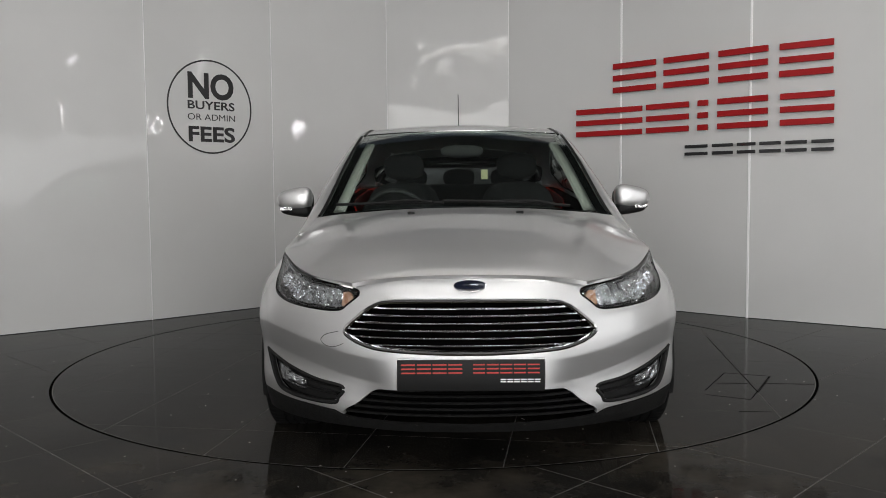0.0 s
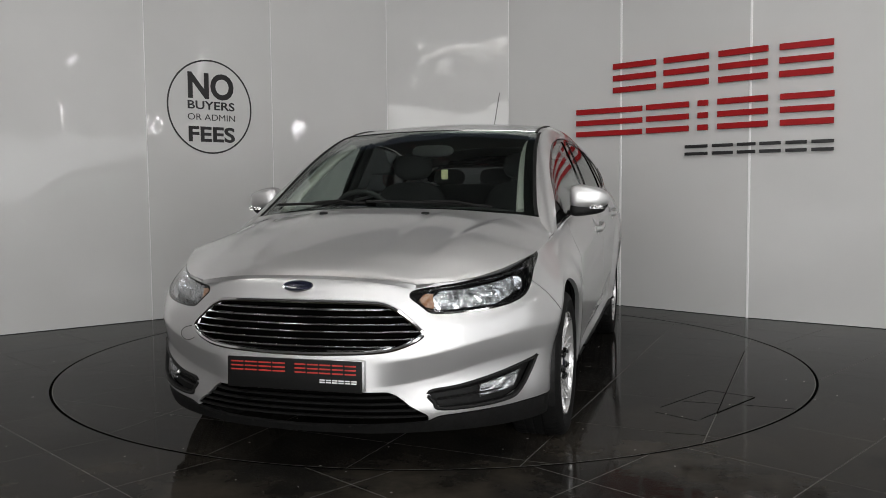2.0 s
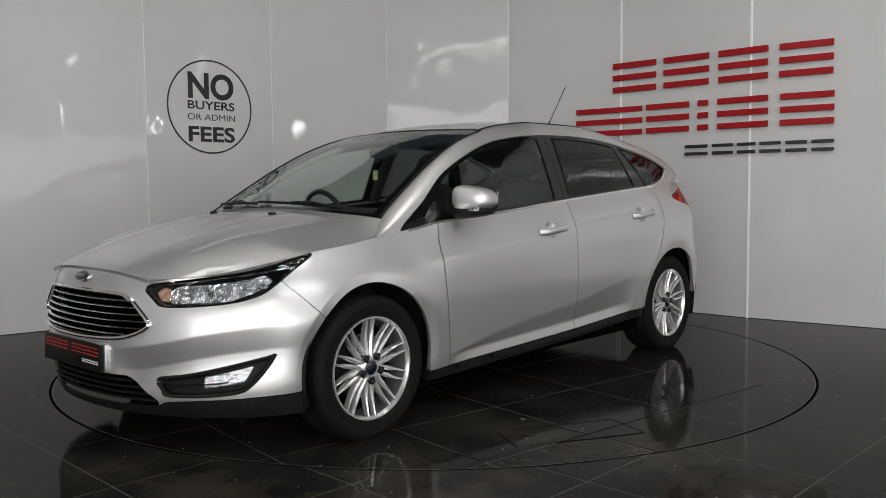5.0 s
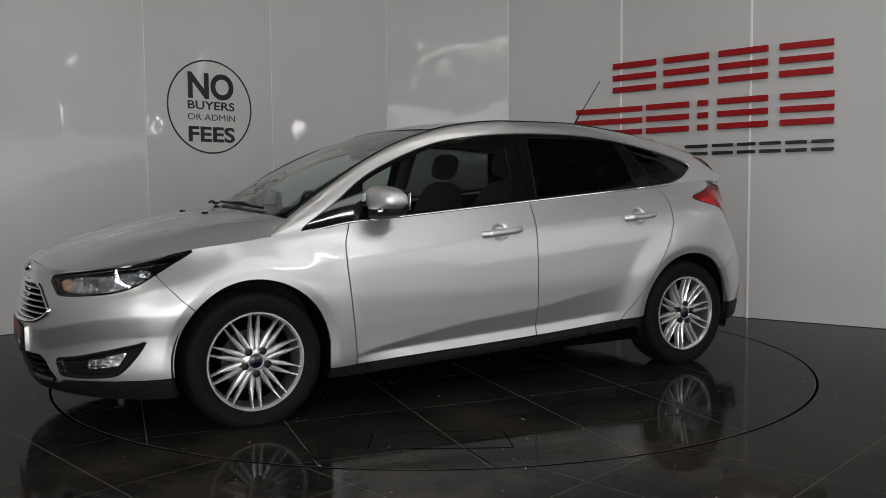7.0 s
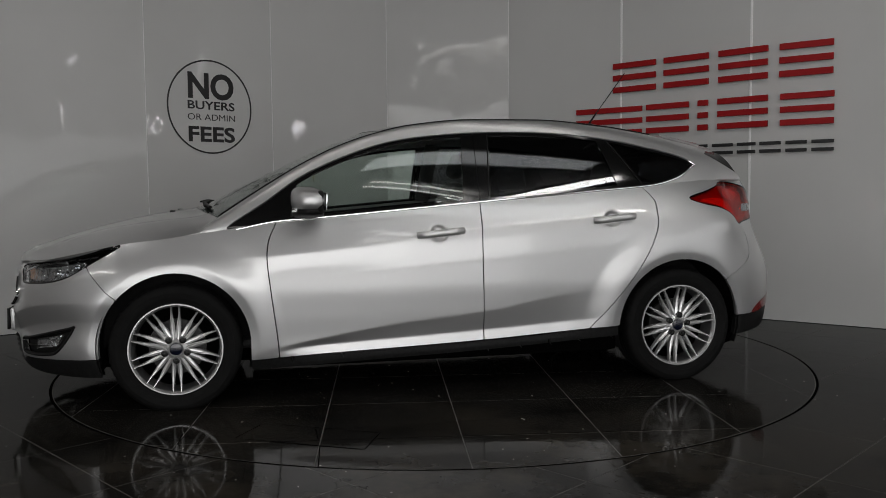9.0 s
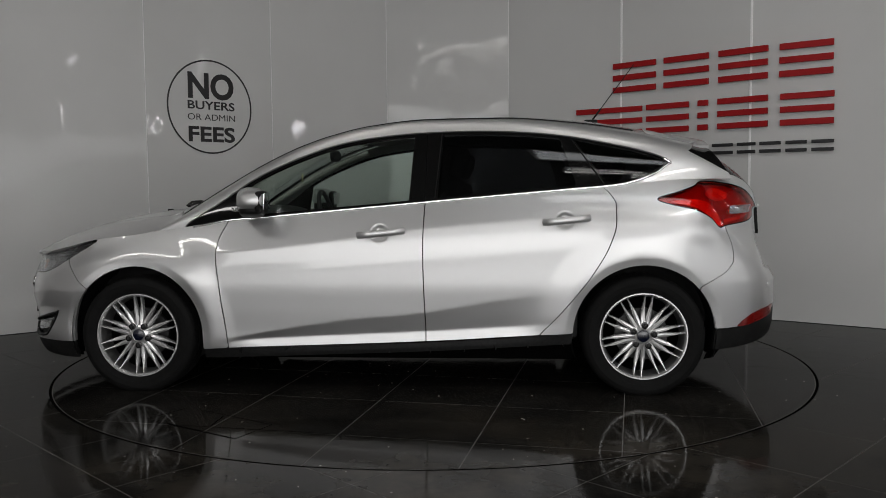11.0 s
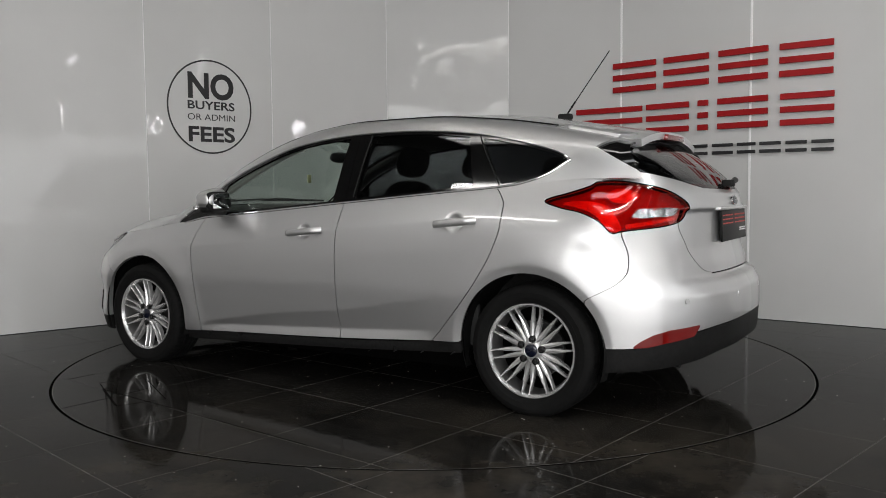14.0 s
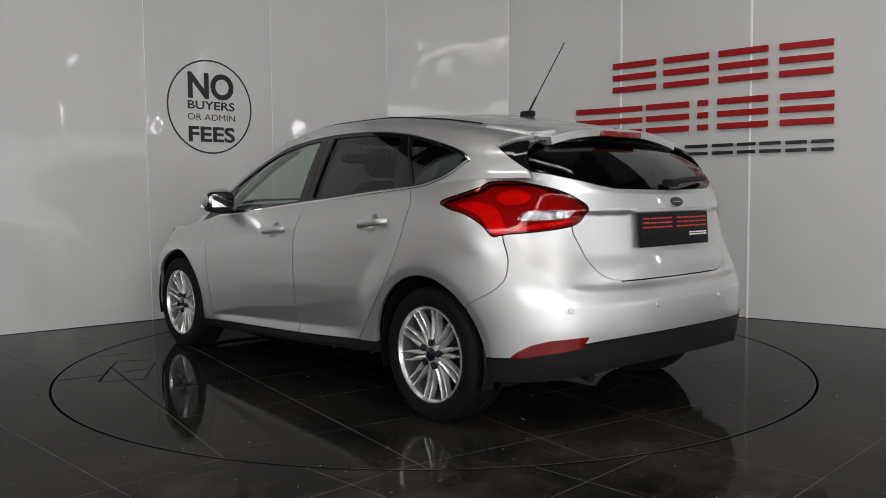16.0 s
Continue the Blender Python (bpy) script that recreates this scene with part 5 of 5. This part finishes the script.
def wheel_parts():
    """Builds one wheel: the rim with its tyre, spokes, cap, bolts and brake disc."""
    rim = part("wheel", lathe_bm([(0.2215, -0.012), (0.2235, -0.002), (0.2215, 0.003), (0.2155, 0.003), (0.211, -0.004), (0.207, -0.014)], 72), M_ALLOY, CAR, "silver multi-spoke alloy wheel")
    part("rim_barrel", lathe_bm([(0.2072, -0.014), (0.200, -0.05), (0.196, -0.12), (0.205, -0.18), (0.222, -0.195)], 60), M_BARREL, rim)
    prof = [(0.2235, -0.006), (0.228, 0.001), (0.236, 0.004), (0.250, 0.0085), (0.2505, 0.0075), (0.275, 0.0105), (0.2752, 0.0092), (0.292, 0.005), (0.302, -0.003), (0.3085, -0.012), (0.3115, -0.020), (0.3125, -0.030),
            (0.3130, -0.062), (0.307, -0.064), (0.307, -0.072), (0.3130, -0.074), (0.3130, -0.098), (0.307, -0.100), (0.307, -0.110), (0.3130, -0.112), (0.3130, -0.136), (0.307, -0.138), (0.307, -0.146), (0.3130, -0.148),
            (0.3125, -0.178), (0.308, -0.192), (0.295, -0.205), (0.27, -0.210), (0.24, -0.206), (0.2235, -0.196)]
    n = 180
    bm = bmesh.new()
    rings = []
    for r, h in prof:
        row = []
        for i in range(n):
            a = 2 * math.pi * i / n
            rr = r - 0.0042 if (i % 3 == 0 and 0.3075 < r < 0.3128 and (h > -0.055 or h < -0.155)) else r
            row.append(bm.verts.new((rr * math.cos(a), h, rr * math.sin(a))))
        rings.append(row)
    for a, b in zip(rings, rings[1:]):
        for i in range(n):
            bm.faces.new((a[i], a[(i + 1) % n], b[(i + 1) % n], b[i]))
    bmesh.ops.recalc_face_normals(bm, faces=bm.faces[:])
    part("tyre", bm, M_RUBBER, rim, "black road tyre", sharp=25)
    sec = []
    for k in range(13):
        t = k / 12
        r = 0.036 + (0.2165 - 0.036) * t
        off = 0.0110 + 0.0075 * float(smooth(0.0, 0.8, t))
        w = 0.0088 + 0.0020 * math.sin(math.pi * min(t * 1.5, 1)) - 0.0050 * float(smooth(0.35, 1.0, t))
        y = -0.016 + 0.012 * t - 0.010 * math.sin(math.pi * t)
        sec.append((r, off, w, y))
    bm = bmesh.new()
    rows = []
    for r, off, w, y in sec:
        rows.append([bm.verts.new((off + dx * w, y + dy, r)) for dx, dy in ((-1.1, -0.030), (-1, -0.0065), (-0.85, -0.0045), (-0.15, 0.0), (0.25, 0.0), (0.9, -0.0035), (1, -0.006), (1.1, -0.030))])
    for a, b in zip(rows, rows[1:]):
        for i in range(7):
            bm.faces.new((a[i], a[i + 1], b[i + 1], b[i]))
    bmesh.ops.recalc_face_normals(bm, faces=bm.faces[:])
    right = bm.copy()
    for v in right.verts:
        v.co.x *= -1
    bmesh.ops.recalc_face_normals(right, faces=right.faces[:])
    meshes = []
    for b in (bm, right):
        me = bpy.data.meshes.new("spoke")
        b.to_mesh(me)
        b.free()
        me.materials.append(M_ALLOY)
        me.polygons.foreach_set("use_smooth", [True] * len(me.polygons))
        me.set_sharp_from_angle(angle=radians(28))
        meshes.append(me)
    for k in range(10):
        for me in meshes:
            ob = new("spoke", me)
            ob.parent = rim
            ob.matrix_basis = Matrix.Rotation(2 * math.pi * k / 10, 4, "Y")
    part("hub_face", lathe_bm([(0.064, -0.048), (0.062, -0.030), (0.054, -0.022), (0.040, -0.014), (0.035, -0.012), (0.032, -0.014), (0.001, -0.016)], 40), M_ALLOY, rim)
    cap = part("hub_cap", lathe_bm([(0.030, -0.014), (0.030, -0.008), (0.027, -0.0065), (0.001, -0.0055)], 32), M_BLUE, rim, "blue hub cap")
    for k in range(5):
        a = 2 * math.pi * (k + 0.5) / 5 + math.pi / 2
        ob = part("wheel_bolt", lathe_bm([(0.0125, -0.020), (0.0125, -0.013), (0.0085, -0.012), (0.0085, -0.004), (0.006, -0.001), (0.0005, -0.0005)], 12), M_DARKMETAL, rim)
        ob.location = (0.055 * math.cos(a), 0.004, 0.055 * math.sin(a))
        seat_ = part("bolt_seat", lathe_bm([(0.0165, -0.035), (0.0165, -0.0095), (0.0135, -0.009), (0.0125, -0.018), (0.001, -0.018)], 20), M_GLOSSB, rim)
        seat_.location = ob.location
    part("brake_disc", lathe_bm([(0.001, -0.075), (0.06, -0.072), (0.065, -0.085), (0.135, -0.085), (0.137, -0.105), (0.06, -0.105)], 48), M_DARKMETAL, rim)
    # near-black disc stands for the shade deep in the wheel
    part("brake_back", lathe_bm([(0.001, -0.11), (0.20, -0.11), (0.20, -0.14)], 40), M_GAPSHADE, rim)
    return rim


w0 = wheel_parts()
places = [(HUB_X, 0.866, 0.296, 0, 0), (-HUB_X, 0.866, 0.302, 0, 28), (HUB_X, -0.866, 0.296, 180, 15), (-HUB_X, -0.866, 0.302, 180, 3)]
wheels = []
for k, (x, y, z, turn, spin) in enumerate(places):
    m = CAR_M @ Matrix.Translation((x, y, z)) @ Matrix.Rotation(radians(turn), 4, "Z") @ Matrix.Rotation(radians(spin), 4, "Y")
    if k == 0:
        w0.matrix_basis = m
        wheels.append((w0, z, spin))
    else:
        wheels.append((copy_thing(w0, m), z, spin))
# each tyre is pressed flat where it stands on the floor
for wheel, z, spin in wheels:
    tyre = next(c for c in wheel.children if c.name.startswith("tyre"))
    tyre.data = tyre.data.copy()
    rot = Matrix.Rotation(radians(spin), 3, "Y")
    for v in tyre.data.vertices:
        p = rot @ v.co
        low_ = -z + 0.0005
        if p.z < low_ + 0.04:
            near = min(1.0, (low_ + 0.04 - p.z) / 0.04)
            p.y += (0.006 if p.y > -0.1 else -0.006) * near * (1 if abs(p.y + 0.1) > 0.07 else 0)
        p.z = max(p.z, low_)
        v.co = rot.inverted() @ p

# ---- signs on the wall ----
WALL_V = [Vector((*p, 0)) for p in WALL]
WALL_U = [0.0]
for a_, b_ in zip(WALL_V, WALL_V[1:]):
    WALL_U.append(WALL_U[-1] + (b_ - a_).length)


def on_wall(u, z, out):
    """A pose on the wall at the distance u along it: x runs along the picture's right, z up, -y out of the wall."""
    k = max(i for i in range(len(WALL_U) - 1) if WALL_U[i] <= u)
    a, b = WALL_V[k], WALL_V[k + 1]
    d = (b - a).normalized()
    p = a + d * (u - WALL_U[k]) + Vector((0, 0, z))
    x = -d
    y = Vector((0, 0, 1)).cross(x)
    m = Matrix((x, y, (0, 0, 1))).transposed().to_4x4()
    m.translation = p - y * out
    return m


def sign_cells(name, cells, z0, z1, material, bars, thick, label):
    """A row of raised plain bars, a stack in each letter's place."""
    sign = tagged(new(name), label, "sign")
    mid = (cells[0][0] + cells[-1][1]) / 2
    sign.matrix_world = on_wall(mid, z0, 0.0)
    inv = sign.matrix_world.inverted()
    h = (z1 - z0)
    for ua, ub in cells:
        for k in range(bars):
            t = h * (0.19 if bars == 3 else 0.30)
            z = z0 + (h - t) * k / (bars - 1)
            # a bar that crosses a corner of the wall keeps to the panel on which most of it lies
            m = on_wall((ua + ub) / 2, z, 0.03)
            w = abs(ua - ub)
            bar = part("sign_bar", box_bm(-w / 2, w / 2, -thick / 2, thick / 2, 0, t, 0.002, 1), material, sign)
            bar.matrix_basis = inv @ m
            for dx in (-0.4, 0.4):
                st = part("standoff", box_bm(-0.004, 0.004, 0, 0.03, t / 2 - 0.004, t / 2 + 0.004), M_CHROME, bar, smooth=False)
                st.location.x = dx * w


sign_cells("wall_sign", [(3.62, 3.20), (3.124, 2.72), (2.635, 2.232), (2.153, 1.763)], 1.910, 2.168, M_REDSIGN, 3, 0.02, "raised red sign bars standing off the white wall")
sign_cells("wall_sign", [(3.986, 3.342), (3.287, 2.892), (2.811, 2.722), (2.639, 2.227), (2.142, 1.752)], 1.535, 1.783, M_REDSIGN, 3, 0.02, "raised red sign bars below the upper row")
sign_cells("wall_sign", [(2.923, 2.722), (2.682, 2.504), (2.471, 2.321), (2.295, 2.131), (2.097, 1.94), (1.907, 1.747)], 1.331, 1.418, M_BLACKSIGN, 2, 0.015, "small raised black sign bars under the red rows")


def text_mesh(body, width, height, bold):
    cu = bpy.data.curves.new("text", "FONT")
    cu.body, cu.align_x, cu.offset, cu.extrude, cu.resolution_u = body, "LEFT", bold, 0.0, 4
    ob = new("text", cu)
    bpy.context.view_layer.update()
    me = bpy.data.meshes.new_from_object(ob.evaluated_get(bpy.context.evaluated_depsgraph_get()))
    bpy.data.objects.remove(ob)
    co = np.array([v.co for v in me.vertices])
    lo, hi = co.min(0), co.max(0)
    for v in me.vertices:
        v.co = ((v.co.x - (lo[0] + hi[0]) / 2) / (hi[0] - lo[0]) * width, 0, (v.co.y - (lo[1] + hi[1]) / 2) / (hi[1] - lo[1]) * height)
    return me


def fee_sign():
    m = on_wall(7.822, 1.791, 0.004)
    bm = bmesh.new()
    n, r = 96, 0.402
    rows = [[bm.verts.new((q * math.cos(2 * math.pi * i / n), y, q * math.sin(2 * math.pi * i / n))) for i in range(n)] for q, y in ((r, 0.002), (r, 0), (r - 0.014, 0), (r - 0.014, 0.002))]
    for a, b in zip(rows, rows[1:]):
        for i in range(n):
            bm.faces.new((a[i], a[(i + 1) % n], b[(i + 1) % n], b[i]))
    ring = part("fee_sign", bm, M_BLACKSIGN, smooth=False)
    ring.matrix_world = m
    tagged(ring, "round black-outlined lettering sign on the white wall", "sign")
    for body, z, w, h, bold in (("NO", 1.968, 0.435, 0.228, 0.035), ("BUYERS", 1.803, 0.447, 0.073, 0.022), ("OR ADMIN", 1.702, 0.452, 0.054, 0.0), ("FEES", 1.556, 0.442, 0.134, 0.03)):
        me = text_mesh(body, w, h, bold)
        me.materials.append(M_BLACKSIGN)
        ob = new("lettering", me)
        ob.parent = ring
        ob.location = (0.008, 0, z - 1.791)


fee_sign()
strip = part("cable_trunking", box_bm(-0.007, 0.007, -0.008, 0.0, 0.0, 0.59, 0.002, 1), M_SEAM)
strip.matrix_world = on_wall(3.578, 0.15, 0.0)
tagged(strip, "short white trunking strip fixed low on the wall", "trunking")

# ---- lights under the ceiling ----


def strip_light(x, y, z, turn, length=1.6):
    """A twin-tube batten."""
    m = Matrix.Translation((x, y, z)) @ Matrix.Rotation(radians(turn), 4, "Z")
    body = part("strip_light", box_bm(-length / 2 - 0.03, length / 2 + 0.03, -0.13, 0.13, 0.03, 0.09, 0.01), M_WHITEPRINT)
    body.matrix_world = m
    tagged(body, "white twin-tube strip light under the ceiling", "strip light", "strip lights")
    for dy in (-0.08, 0.08):
        tube = part("tube", tube_bm([(-length / 2, dy, 0), (length / 2, dy, 0)], 0.018, n=10), M_TUBE, body)
    for dx in (-0.3 * length, 0.3 * length):
        rod = part("hanger", box_bm(-0.006, 0.006, -0.006, 0.006, 0.085, 4.602 - z), M_WHITEPRINT, body, smooth=False)
        rod.location.x = dx
    return body


def wall_light(y, z0, z1):
    """An upright tube light on the showroom's side wall."""
    body = part("wall_light", box_bm(6.955, 6.998, y - 0.09, y + 0.09, z0 - 0.03, z1 + 0.03, 0.008), M_WHITEPRINT)
    tagged(body, "white upright tube light on the showroom wall", "wall light", "wall lights")
    part("tube", tube_bm([(6.935, y, z0), (6.935, y, z1)], 0.017, n=10, up=(0, 1, 0)), M_WALLTUBE, body)


for y, z0, z1 in WALL_LIGHTS:
    wall_light(y, z0, z1)
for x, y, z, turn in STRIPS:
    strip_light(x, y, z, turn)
for x, y, z, turn in SHORT_STRIPS:
    strip_light(x, y, z, turn, 0.5)
frame_ = part("rooflight", box_bm(-SKY_W / 2 - 0.06, SKY_W / 2 + 0.06, -SKY_D / 2 - 0.06, SKY_D / 2 + 0.06, 0.02, 0.06), M_WHITEPRINT, smooth=False)
frame_.location = (*SKY_AT, 4.545)
tagged(frame_, "long translucent rooflight in the showroom ceiling", "rooflight")
for k in range(4):
    d = SKY_D / 4
    pane = part("pane", box_bm(-SKY_W / 2, SKY_W / 2, -SKY_D / 2 + k * d + 0.012, -SKY_D / 2 + (k + 1) * d - 0.012, 0.0, 0.015), M_DAY, frame_, smooth=False)


def motions():
    rows = [(t, pose(0, 0, 0, 0, 0, a)) for t, a in TURN]
    walk(TABLE, rows)
    walk(CAR, rows)


motions()
